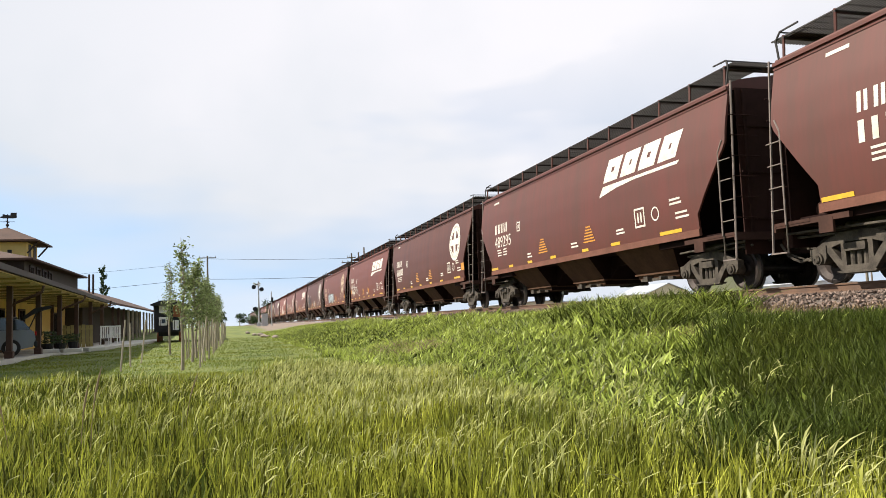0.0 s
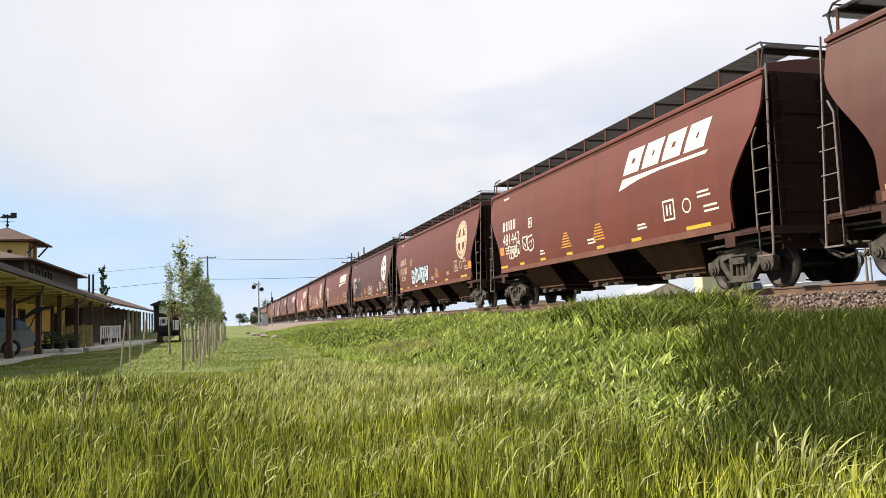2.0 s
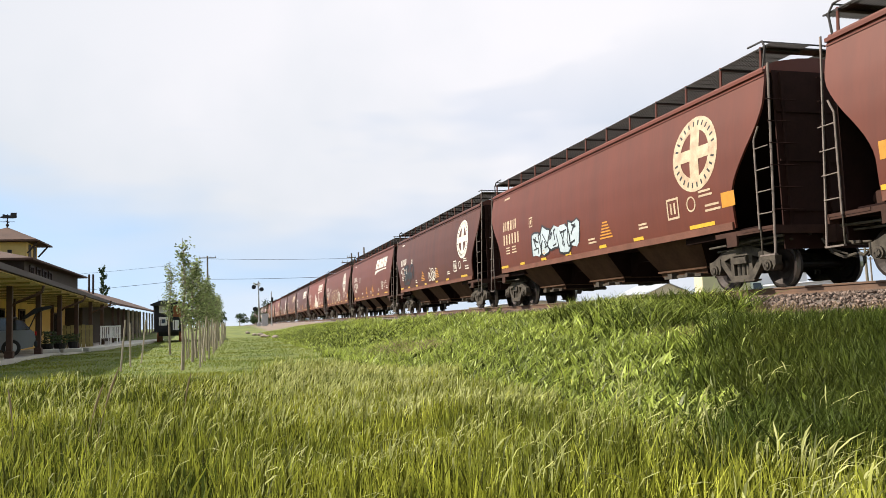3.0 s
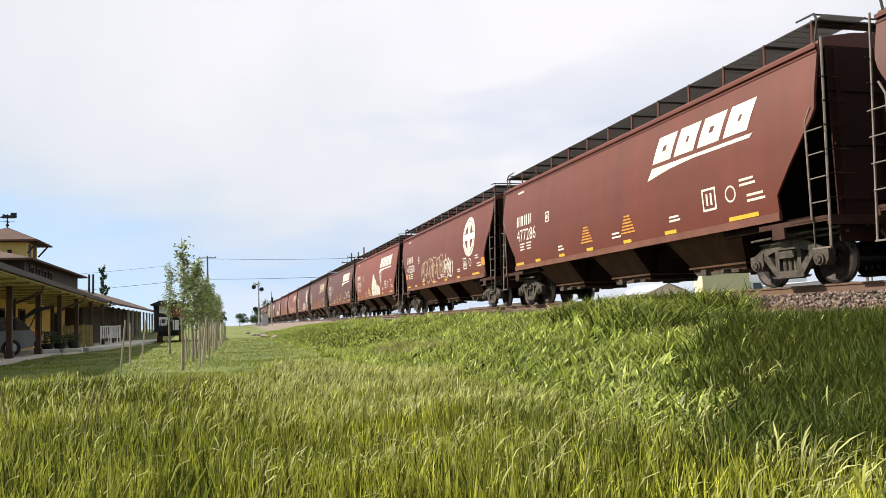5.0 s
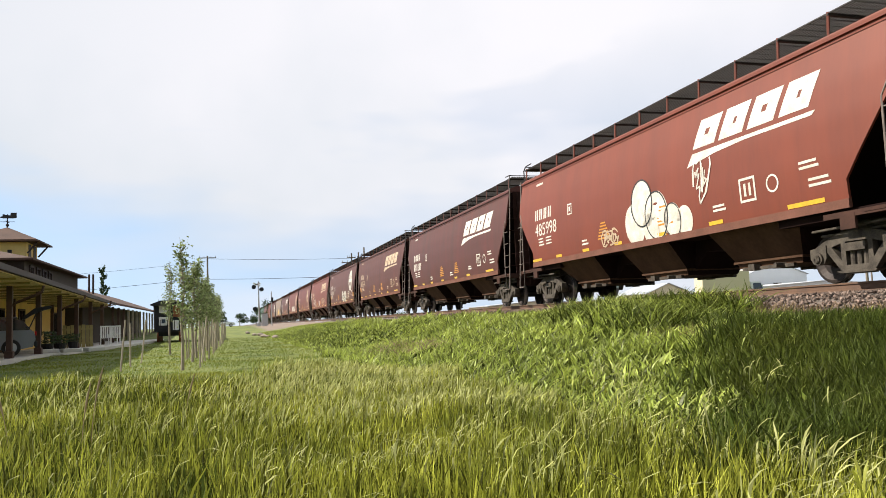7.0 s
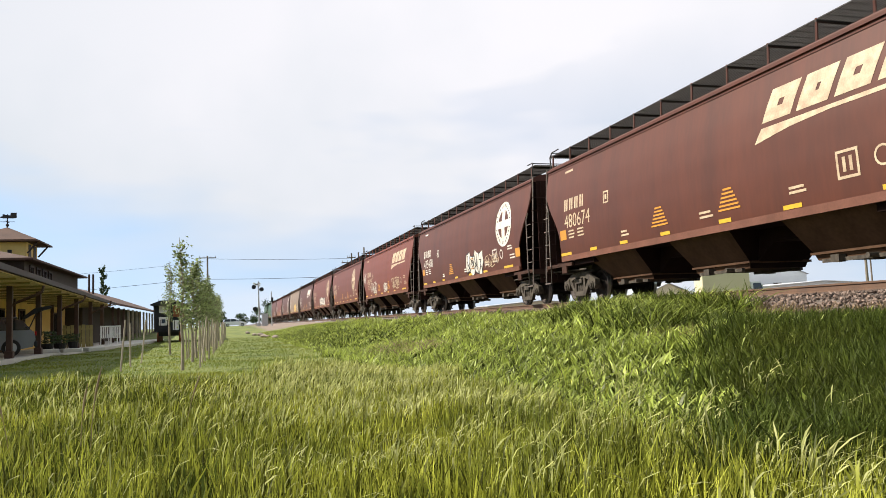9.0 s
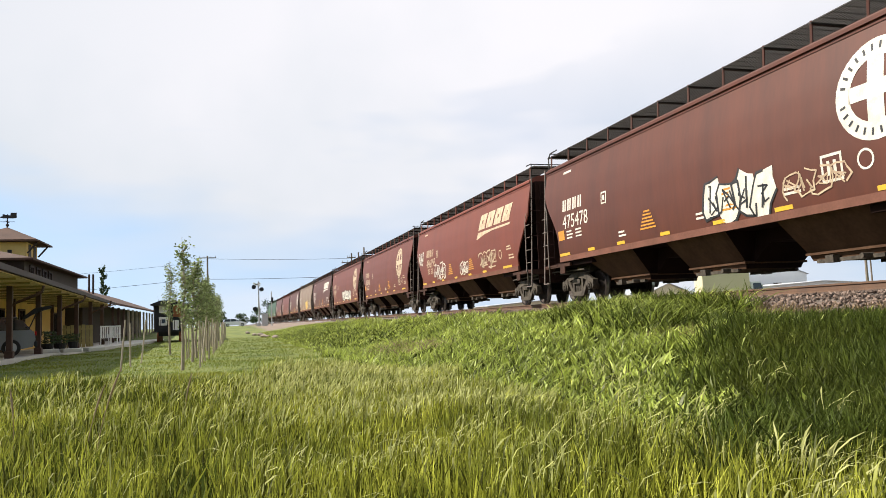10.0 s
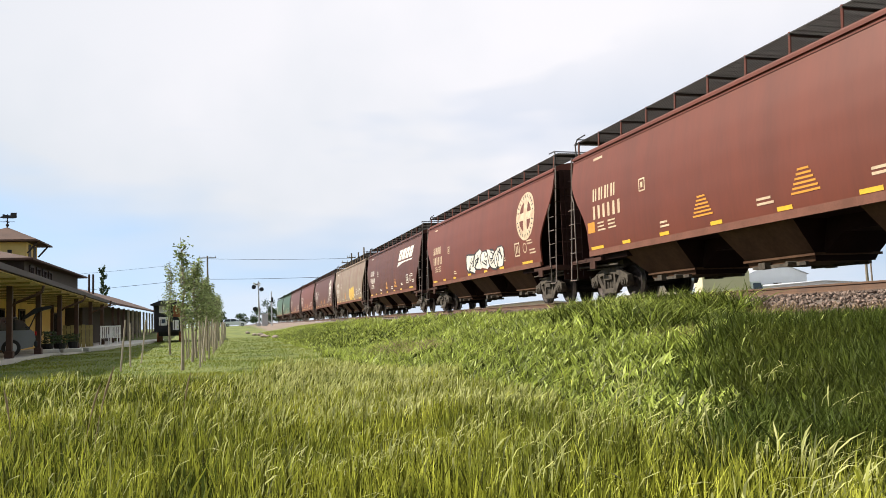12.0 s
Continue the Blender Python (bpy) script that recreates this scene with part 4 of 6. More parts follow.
# ---- markings laid on the curved near side; a runs from the rear (+y) end, b is the height over the rail
class Mark:
    def __init__(self):
        self.v, self.f = [], []

    def poly(self, pts, lift=0.007):
        b = len(self.v)
        self.v += [(-half_width(z) - lift, HALF - a, z) for a, z in pts]
        self.f.append(tuple(range(b, b + len(pts)))[::-1])

    def bar(self, a, z, w, h, slant=0.0):
        n = max(1, int(h / 0.3))
        for i in range(n):
            z0, z1 = z + h * i / n, z + h * (i + 1) / n
            s0, s1 = slant * (z0 - z), slant * (z1 - z)
            self.poly([(a + s0, z0), (a + w + s0, z0), (a + w + s1, z1), (a + s1, z1)])

    def stroke(self, pts, w):
        for (a0, z0), (a1, z1) in zip(pts, pts[1:]):
            d = math.hypot(a1 - a0, z1 - z0) or 1
            nx, nz = -(z1 - z0) / d * w / 2, (a1 - a0) / d * w / 2
            ex, ez = (a1 - a0) / d * w * 0.25, (z1 - z0) / d * w * 0.25
            self.poly([(a0 + nx - ex, z0 + nz - ez), (a0 - nx - ex, z0 - nz - ez), (a1 - nx + ex, z1 - nz + ez), (a1 + nx + ex, z1 + nz + ez)])

    def ringed(self, a, z, r0, r1, n=32, squash=1.0):
        for i in range(n):
            t0, t1 = 2 * math.pi * i / n, 2 * math.pi * (i + 1) / n
            self.poly([(a + squash * r0 * math.cos(t0), z + r0 * math.sin(t0)), (a + squash * r1 * math.cos(t0), z + r1 * math.sin(t0)),
                       (a + squash * r1 * math.cos(t1), z + r1 * math.sin(t1)), (a + squash * r0 * math.cos(t1), z + r0 * math.sin(t1))])

    def disc(self, a, z, r, squash=1.0, lift=0.007):
        for i in range(24):
            t0, t1 = 2 * math.pi * i / 24, 2 * math.pi * (i + 1) / 24
            self.poly([(a, z), (a + squash * r * math.cos(t0), z + r * math.sin(t0)), (a + squash * r * math.cos(t1), z + r * math.sin(t1))], lift)

    def put(self, name, mat, car, label=""):
        if not self.f:
            return None
        ob = part(name, raw_mesh(name, self.v, self.f, mat), None, car, label)
        return tagged(ob, kind="stuff") if name in ("stencils", "mark_bars", "placard", "ring_marks", "orange_stencil", "graffiti", "graffiti_fill", "graffiti_outline", "car_number") else ob


def text_outline(text, size):
    """Triangles of a line of text in its own plane, from the built-in font."""
    cu = bpy.data.curves.new("lettering", "FONT")
    cu.body, cu.size, cu.resolution_u = text, size, 3
    ob = new("lettering", cu)
    bpy.context.view_layer.update()
    me = bpy.data.meshes.new_from_object(ob.evaluated_get(bpy.context.evaluated_depsgraph_get()))
    vs = [(v.co.x, v.co.y) for v in me.vertices]
    fs = [tuple(p.vertices) for p in me.polygons]
    bpy.data.objects.remove(ob)
    bpy.data.curves.remove(cu)
    bpy.data.meshes.remove(me)
    return vs, fs


def number_on(car, text, mat, a, z, size, width):
    vs, fs = text_outline(text, size / 0.7)
    far = max(x for x, _ in vs)
    k = width / far
    me = raw_mesh("car_number", [(-half_width(z + y) - 0.008, HALF - a - x * k, z + y) for x, y in vs], fs, mat)
    part("car_number", me, None, car, "painted car number")


def wordmark(car, mat, a, z):
    """Slanted block emblem over a tapering stripe."""
    m = Mark()
    for i in range(4):
        k = a + 0.12 + 0.95 * i
        m.bar(k, z + 0.30, 0.80, 0.25, 0.45)
        m.bar(k + 0.112, z + 0.55, 0.32 + 0.06 * (i % 2), 0.13, 0.45)
        m.bar(k + 0.582, z + 0.55, 0.33, 0.13, 0.45)
        m.bar(k + 0.17, z + 0.68, 0.80, 0.24, 0.45)
    m.poly([(a - 0.10, z - 0.08), (a + 0.10, z + 0.20), (a + 1.9, z + 0.20), (a + 1.9, z + 0.12), (a + 0.9, z + 0.06)])
    m.poly([(a + 1.9, z + 0.12), (a + 1.9, z + 0.20), (a + 3.95, z + 0.20), (a + 3.85, z + 0.12)])
    m.put("emblem", mat, car, "slanted block emblem over a tapering stripe")


def roundel(car, mat, a, z, r):
    m = Mark()
    m.ringed(a, z, r * 0.64, r)
    m.bar(a - r * 0.20, z - r * 0.66, r * 0.40, r * 1.32)
    m.bar(a - r * 0.66, z - r * 0.16, r * 0.46, r * 0.32)
    m.bar(a + r * 0.20, z - r * 0.16, r * 0.46, r * 0.32)
    m.put("emblem", mat, car, "round cross emblem in a pale ring")
    m = Mark()
    for i in range(26):
        t = 2 * math.pi * i / 26
        if abs(math.sin(t)) > 0.12:
            c, s = math.cos(t), math.sin(t)
            q = [(0.76, -0.030), (0.90, -0.030), (0.90, 0.022), (0.76, 0.022)]
            m.poly([(a + r * (u * c - w * s), z + r * (u * s + w * c)) for u, w in q], 0.011)
    m.put("ring_marks", BLACK_P, car, "dark marks round the ring")


def common_marks(car, rng, white, start, covered=(0, 0)):
    m = Mark()
    for i in range(4):
        m.bar(start + 0.36 * i, 2.80, 0.09, 0.36)
        m.bar(start + 0.15 + 0.36 * i, 2.80, 0.08, 0.36)
    m.put("mark_bars", white, car, "painted block marks")
    m = Mark()
    for k in range(2):
        for j in range(3):
            m.bar(start + 0.23 + 0.62 * k, 1.93 + 0.10 * j, 0.46 - 0.10 * rng.random(), 0.045)
    m.bar(1.4, 4.02, 0.55, 0.07)
    m.bar(4.12, 2.66, 0.30, 0.04)
    m.bar(4.12, 2.96, 0.30, 0.04)
    m.bar(4.12, 2.70, 0.04, 0.26)
    m.bar(4.38, 2.70, 0.04, 0.26)
    m.bar(4.22, 2.76, 0.10, 0.14)
    for a, z, w in ((8.6, 1.62, 0.5), (8.6, 1.72, 0.42), (5.0, 1.63, 0.4), (5.0, 1.73, 0.32), (14.4, 1.75, 0.55), (14.4, 1.86, 0.5), (14.2, 2.1, 0.5), (14.2, 2.2, 0.45), (11.5, 1.7, 0.45), (11.5, 1.79, 0.4)):
        m.bar(a, z, w, 0.05)
    m.put("stencils", white, car, "small white stencilled data lines")
    m = Mark()
    a = 12.7 + rng.uniform(-0.3, 0.3)
    for u, v, w, h in ((0, 0, 0.5, 0.05), (0, 0.45, 0.5, 0.05), (0, 0.05, 0.05, 0.4), (0.45, 0.05, 0.05, 0.4), (0.14, 0.12, 0.07, 0.26), (0.29, 0.12, 0.07, 0.26)):
        m.bar(a + u, 1.75 + v, w, h)
    m.ringed(a + 1.0, 2.0, 0.14, 0.18, 16)
    m.put("placard", white, car, "small square stencilled frame")
    for a, w in ((1.15, 0.75), (3.1, 0.42), (4.9, 0.42), (7.0, 0.42), (9.2, 0.42), (11.2, 0.5), (13.7, 0.95)):
        m = Mark()
        m.bar(a + rng.uniform(-0.1, 0.1), 1.43, w, 0.085)
        m.put("reflector", YELLOW_P, car, "yellow reflective tape")
    for a in (6.3 + rng.uniform(0, 1), 9.6 + rng.uniform(-0.3, 0.4)):
        if covered[0] < a < covered[1]:
            continue
        m = Mark()
        for j in range(6):
            w = 0.30 + 0.09 * (5 - j)
            m.bar(a - w / 2, 1.68 + 0.085 * j, w, 0.042)
        m.put("orange_stencil", ORANGE_P, car, "stack of orange stencilled lines")


def scrawl(car, rng, a, z, w, h, mat, name="graffiti", loops=5, thick=0.05, fill=None):
    """Spray-painted overlapping bulges and jagged strokes with no letters in them."""
    cells = []
    for i in range(loops):
        ca, cz = a + w * (i + 0.5) / loops, z + h * rng.uniform(0.42, 0.56)
        ra, slant = 0.66 * w / loops, rng.uniform(-0.15, 0.45)
        ring = []
        for j in range(11):
            t = 2 * math.pi * j / 11
            r = rng.uniform(0.72, 1.12)
            u, v = abs(math.cos(t)) ** 0.7 * math.copysign(1, math.cos(t)), abs(math.sin(t)) ** 0.7 * math.copysign(1, math.sin(t))
            dz = 0.5 * h * r * v
            ring.append((ca + ra * r * u + slant * dz, min(4.2, max(1.32, cz + dz))))
        cells.append((ca, cz, ra, slant, ring))
    if fill:
        m = Mark()
        for i, (ca, cz, ra, slant, ring) in enumerate(cells):
            for j in range(11):
                m.poly([(ca, cz), ring[j], ring[(j + 1) % 11]], 0.007 + 0.0006 * i)
        m.put("graffiti_fill", fill, car, "sprayed filling of the graffiti")
    m = Mark()
    for ca, cz, ra, slant, ring in cells:
        first = rng.randrange(11)
        run = [ring[(first + j) % 11] for j in range(rng.randrange(8, 12))]
        for p0, p1 in zip(run, run[1:]):
            m.stroke([p0, p1], thick * rng.uniform(0.7, 1.3))
        for _ in range(3):
            p = [(ca + ra * rng.uniform(-0.6, 0.6), min(4.2, max(1.34, cz + h * rng.uniform(-0.32, 0.32)))) for _ in range(3)]
            m.stroke(p, thick * rng.uniform(0.6, 1.1))
    for k in range(len(m.v)):
        x, y, zz = m.v[k]
        m.v[k] = (x - 0.006, y, zz)
    m.put(name, mat, car, "jagged spray-painted graffiti")


# rear end of each car at the start of the clip, and the look of each car
GAPS = (-4.93, 12.94, 30.81, 48.94, 67.06, 85.09, 103.02, 120.59, 138.52, 156.31, 174.15, 192.0, 209.92, 227.75, 245.65, 263.51, 281.42, 299.32,
        317.22, 335.13, 353.03, 370.93, 388.83)
# paint, curved end, emblem (w wordmark, r roundel, - none), emblem's colour, number
LOOKS = (
    (MAROON, False, "w", WHITE_P, ""), (MAROON, False, "w", WHITE_P, "489295"), (BROWN, True, "r", WHITE_P, ""), (RED, True, "w", WHITE_P, "481442"),
    (RED, True, "r", CREAM_P, ""), (BROWN, True, "r", WHITE_P, "472035"), (RED, False, "w", WHITE_P, "477286"), (RED, True, "r", WHITE_P, "475808"),
    (RED_BRIGHT, False, "w", WHITE_P, "485998"), (MAROON, False, "w", WHITE_P, ""), (BROWN, True, "w", CREAM_P, "480674"), (BROWN, True, "r", WHITE_P, "475478"),
    (RED_BRIGHT, False, "w", CREAM_P, "486195"), (RED, True, "r", CREAM_P, ""), (RED, True, "r", CREAM_P, ""), (BROWN, False, "w", WHITE_P, ""),
    (TAN_CAR, True, "-", WHITE_P, ""), (BROWN, True, "r", WHITE_P, ""), (RED, False, "-", WHITE_P, ""), (MAROON, False, "-", WHITE_P, ""),
    (GREEN_CAR, False, "-", WHITE_P, ""), (GREEN_CAR, False, "-", WHITE_P, ""))
WORDS = {RED: "oxide-red", RED_BRIGHT: "bright red", BROWN: "weathered brown", MAROON: "dark maroon", TAN_CAR: "faded tan", GREEN_CAR: "dull green"}
ROUND_AT = {7: 13.4, 11: 13.8, 13: 13.2}
TRAIN = []


def build_train():
    prepare_kit()
    for i, (paint, curved, emblem, colour, number) in enumerate(LOOKS):
        rng = random.Random(100 + i)
        y = (GAPS[i] + 1.5 + GAPS[i + 1]) / 2
        word = {"w": "with a slanted block emblem", "r": "with a round cross emblem", "-": "with plain sides"}[emblem]
        car, sets = hopper_car(y, paint, curved, WORDS[paint] + " covered grain hopper car " + word)
        TRAIN.append((car, y, sets))
        start = {0: 2.15, 1: 1.75, 12: 2.15}.get(i, 1.52)
        common_marks(car, rng, colour, start, {4: (4.0, 8.2), 7: (4.5, 11.0), 14: (7.0, 12.0)}.get(i, (0, 0)))
        if emblem == "w":
            wordmark(car, colour, 10.75, 2.92)
        elif emblem == "r":
            roundel(car, colour, ROUND_AT.get(i, 14.1), 3.12, 0.86)
        if number:
            number_on(car, number, colour, start - 0.02, 2.26, 0.42, 1.75)
        else:
            m = Mark()
            for k in range(6):
                m.bar(start + 0.29 * k, 2.28, 0.13, 0.38)
            m.put("car_number", colour, car, "painted number bars")
        if i in (3, 7, 10, 11, 13):
            m = Mark()
            m.bar(1.14, 1.92, 0.44, 0.30)
            m.put("yellow_placard", ORANGE_P, car, "plain orange-yellow square")
        if i in (2, 4, 7, 11):
            m = Mark()
            m.bar(15.0, 1.75, 0.45, 0.32)
            m.put("yellow_placard", ORANGE_P, car, "plain orange-yellow square")
        if i == 3:
            scrawl(car, rng, 2.1, 1.75, 1.1, 0.5, WHITE_P, loops=4)
            scrawl(car, rng, 3.6, 1.9, 0.9, 0.5, WHITE_P, loops=2)
        if i == 4:
            scrawl(car, rng, 4.3, 1.55, 3.7, 0.95, BLACK_P, loops=5, thick=0.06, fill=BLUE_P)
        if i == 5:
            scrawl(car, rng, 2.3, 1.75, 2.2, 0.95, BLACK_P, loops=3, thick=0.16)
            scrawl(car, rng, 8.0, 1.6, 1.4, 0.6, WHITE_P, loops=3)
        if i == 7:
            scrawl(car, rng, 4.9, 1.5, 4.9, 1.2, CREAM_P, loops=8, thick=0.05)
            scrawl(car, rng, 9.5, 1.65, 1.3, 0.9, WHITE_P, loops=3, thick=0.07)
        if i == 8:
            m = Mark()
            m.disc(8.55, 2.35, 0.62, 0.75)
            for q in ((8.15, 1.85, 0.55), (9.2, 1.95, 0.62), (9.9, 1.75, 0.42), (10.4, 1.68, 0.35), (8.9, 1.65, 0.4)):
                m.disc(*q, 0.9, 0.0076)
            m.put("graffiti", WHITE_P, car, "white rounded graffiti blobs")
            m = Mark()
            for q in ((8.55, 2.35, 0.62), (9.2, 1.95, 0.62), (9.9, 1.75, 0.42)):
                m.ringed(q[0], q[1], q[2] * 0.93, q[2], 24, 0.85)
            for k in range(len(m.v)):
                m.v[k] = (m.v[k][0] - 0.005, *m.v[k][1:])
            m.put("graffiti_outline", BLACK_P, car, "dark outlines of the graffiti")
            scrawl(car, rng, 10.9, 2.05, 0.5, 0.9, WHITE_P, loops=2, thick=0.05)
            scrawl(car, rng, 6.3, 1.45, 0.9, 0.45, CREAM_P, loops=3)
        if i == 11:
            scrawl(car, rng, 9.0, 1.42, 2.2, 1.0, BLACK_P, loops=4, thick=0.05, fill=WHITE_P)
            scrawl(car, rng, 11.5, 1.6, 1.6, 0.5, CREAM_P, loops=4, thick=0.035)
        if i == 12:
            scrawl(car, rng, 0.45, 2.45, 1.0, 0.7, WHITE_P, loops=3)
            scrawl(car, rng, 3.7, 1.5, 2.0, 0.8, WHITE_P, loops=4)
            scrawl(car, rng, 8.2, 1.5, 1.1, 0.6, WHITE_P, loops=3)
            scrawl(car, rng, 10.9, 1.55, 2.0, 0.7, CREAM_P, loops=4)
        if i == 14:
            scrawl(car, rng, 7.2, 1.5, 4.6, 0.9, BLACK_P, loops=5, thick=0.06, fill=WHITE_P)
        if i == 16:
            scrawl(car, rng, 9.0, 1.5, 2.5, 1.0, YELLOW_P, loops=3, thick=0.1, fill=YELLOW_P)


build_train()


# ------------------------------------------------ depot beside the lawn
def slab(bm, corners, z0, z1):
    prism(bm, corners, z0, z1, "z")


def quad_roof(bm, low, high, t=0.12):
    """A sloped roof sheet of thickness t between two pairs of corners."""
    top = [bm.verts.new(p) for p in (*low, *high[::-1])]
    bot = [bm.verts.new((x, y, z - t)) for x, y, z in (*low, *high[::-1])]
    bm.faces.new(top)
    bm.faces.new(bot[::-1])
    for i in range(4):
        bm.faces.new((top[i], bot[i], bot[(i + 1) % 4], top[(i + 1) % 4]))


def hip(bm, x0, x1, y0, y1, z0, z1, ry0, ry1, t=0.1):
    xm = (x0 + x1) / 2
    c = [(x0, y0, z0), (x1, y0, z0), (x1, y1, z0), (x0, y1, z0)]
    lo = [bm.verts.new((x, y, z - t)) for x, y, z in c]
    v = [bm.verts.new(p) for p in c]
    a, b = bm.verts.new((xm, ry0, z1)), bm.verts.new((xm, ry1 + 0.001, z1))
    bm.faces.new((v[0], v[1], a))
    bm.faces.new((v[1], v[2], b, a))
    bm.faces.new((v[2], v[3], b))
    bm.faces.new((v[3], v[0], a, b))
    bm.faces.new(lo[::-1])
    for i in range(4):
        bm.faces.new((lo[i], lo[(i + 1) % 4], v[(i + 1) % 4], v[i]))


def window_part(parent, x, y, z, w, h, frame_mat, pane_mat):
    """A window in a wall that faces +x."""
    bm = bmesh.new()
    for s in (-1, 1):
        box(bm, (0, s * w / 2, 0), (0.10, 0.10, h + 0.1))
        box(bm, (0, 0, s * h / 2), (0.10, w, 0.10))
    box(bm, (0.01, 0, 0), (0.06, 0.05, h))
    f = part("window", bm, frame_mat, parent)
    f.matrix_basis = pose(x, y, z)
    bm = bmesh.new()
    box(bm, (-0.02, 0, 0), (0.02, w, h))
    part("pane", bm, pane_mat, f, "dark window glass")


def build_depot():
    depot = thing("depot_building", pose(0, 0, 0), "ochre stucco station building with brown hip roofs and cupola", "building")
    bm = bmesh.new()
    box(bm, (-13.9, 40, 1.65), (6.6, 37, 3.3))
    part("wall", bm, STUCCO, depot)
    bm = bmesh.new()
    box(bm, (-12.25, 51.5, 4.0), (4.7, 15, 1.7))
    part("clerestory_wall", bm, WING_M, depot, "shaded dark clerestory wall")
    for y in (45.5, 47.0, 48.5, 50.0):
        window_part(depot, -9.88, y, 4.25, 0.8, 0.6, FASCIA, GLASS)
    bm = bmesh.new()
    hip(bm, -15.1, -9.35, 43.3, 59.6, 4.85, 5.65, 47.0, 56.0)
    part("upper_roof", bm, SHINGLE, depot, "brown shingled hip roof")
    bm = bmesh.new()
    box(bm, (-12.1, 49.8, 5.6), (2.6, 2.6, 1.4))
    cup = part("cupola", bm, STUCCO, depot, "square ochre cupola")
    for y in (49.2, 50.4):
        bm = bmesh.new()
        box(bm, (-10.79, y, 5.75), (0.06, 0.5, 0.7))
        part("louvre", bm, FASCIA, cup)
    bm = bmesh.new()
    box(bm, (-11.65, 48.49, 5.6), (0.22, 0.06, 0.32))
    part("lamp", bm, IRON, cup)
    for x in (-10.75, -13.45):
        for y in (48.45, 51.15):
            bm = bmesh.new()
            rod(bm, (x, y, 5.55), (x + (0.5 if x > -12 else -0.5), y, 6.15), 0.05, 6)
            part("roof_bracket", bm, FASCIA, cup)
    bm = bmesh.new()
    hip(bm, -14.1, -10.1, 47.8, 51.8, 6.28, 7.2, 49.79, 49.8, 0.09)
    part("cupola_roof", bm, SHINGLE, depot, "brown pyramid roof")
    bm = bmesh.new()
    rod(bm, (-12.1, 49.8, 7.1), (-12.1, 49.8, 7.95), 0.035, 8)
    bmesh.ops.create_uvsphere(bm, u_segments=10, v_segments=6, radius=0.09, matrix=Matrix.Translation((-12.1, 49.8, 7.32)))
    box(bm, (-12.1, 49.8, 7.52), (0.75, 0.03, 0.03))
    box(bm, (-12.1, 49.8, 7.52), (0.03, 0.75, 0.03))
    prism(bm, [(-12.55, 7.78), (-12.35, 7.86), (-12.35, 7.98), (-12.1, 7.90), (-11.95, 7.90), (-11.92, 8.05), (-11.62, 8.05), (-11.62, 7.74), (-11.8, 7.72), (-12.3, 7.72)], 49.77, 49.83, "y")
    part("weathervane", bm, IRON, depot, "black engine-shaped weathervane")
    # porch roof with its soffit and fascia
    bm = bmesh.new()
    quad_roof(bm, ((-6.15, 20, 3.16), (-7.35, 58, 2.93)), ((-11.6, 20, 4.8), (-11.6, 58, 4.5)), 0.14)
    porch = part("porch_roof", bm, SHINGLE, depot, "low brown shingled porch roof")
    bm = bmesh.new()
    quad_roof(bm, ((-6.22, 20.1, 2.93), (-7.42, 57.9, 2.72)), ((-11.5, 20.1, 2.98), (-11.5, 57.9, 2.80)), 0.03)
    part("soffit", bm, SOFFIT, porch, "yellow varnished board soffit")
    bm = bmesh.new()
    quad_roof(bm, ((-6.10, 20, 3.14), (-7.30, 58.05, 2.91)), ((-6.16, 20, 3.15), (-7.36, 58.05, 2.92)), 0.19)
    part("fascia", bm, FASCIA, porch, "dark brown fascia board")
    for i in range(17):
        y = 21.5 + 2.2 * i
        bm = bmesh.new()
        xe = -6.3 - 1.2 * (y - 20) / 38
        box(bm, ((xe - 11.4) / 2, y, 2.84 - 0.005 * (y - 20)), (11.4 + xe, 0.08, 0.07))
        part("rafter", bm, FENCE_M, porch)
    for i, y in enumerate((27.0, 31.3, 35.8, 40.1, 44.4, 48.8, 53.2)):
        bm = bmesh.new()
        box(bm, (-7.5, y, 1.45), (0.19, 0.19, 2.6))
        box(bm, (-7.5, y, 0.28), (0.28, 0.28, 0.26))
        bevel(bm, 0.012)
        post = part("post", bm, POST_M, depot, "dark stained timber post")
        if i % 2 == 0:
            continue
        bm = bmesh.new()
        pts = [(-7.45, y, 2.02), (-7.3, y, 2.14), (-6.55, y, 2.44), (-6.42, y, 2.54), (-6.4, y, 2.74)]
        for a, b in zip(pts, pts[1:]):
            rod(bm, a, b, 0.05, 6)
        part("brace", bm, POST_M, post)
        bm = bmesh.new()
        box(bm, (-9.8, y + 1.5, 1.45), (0.17, 0.17, 2.6))
        part("post", bm, POST_M, depot, "dark stained timber post")
    for y, w, h, z in ((30, 1.0, 2.1, 1.2), (34, 1.2, 1.4, 1.6), (38, 1.2, 1.4, 1.6), (42.5, 1.0, 2.1, 1.2), (46.5, 1.2, 1.4, 1.6), (50.5, 1.2, 1.4, 1.6), (55, 1.0, 2.1, 1.2)):
        window_part(depot, -10.57, y, z, w, h, FASCIA, GLASS)
    # long dark wing
    bm = bmesh.new()
    box(bm, (-12.0, 77, 1.5), (5.0, 37, 3.0))
    wing = part("wing_wall", bm, WING_M, depot, "dark boarded wing wall")
    bm = bmesh.new()
    quad_roof(bm, ((-7.35, 58.2, 2.92), (-7.35, 96, 2.92)), ((-11.9, 58.2, 4.65), (-11.9, 96, 4.65)), 0.14)
    quad_roof(bm, ((-16.5, 58.2, 2.92), (-16.5, 96, 2.92)), ((-11.9, 58.2, 4.65), (-11.9, 96, 4.65)), 0.14)
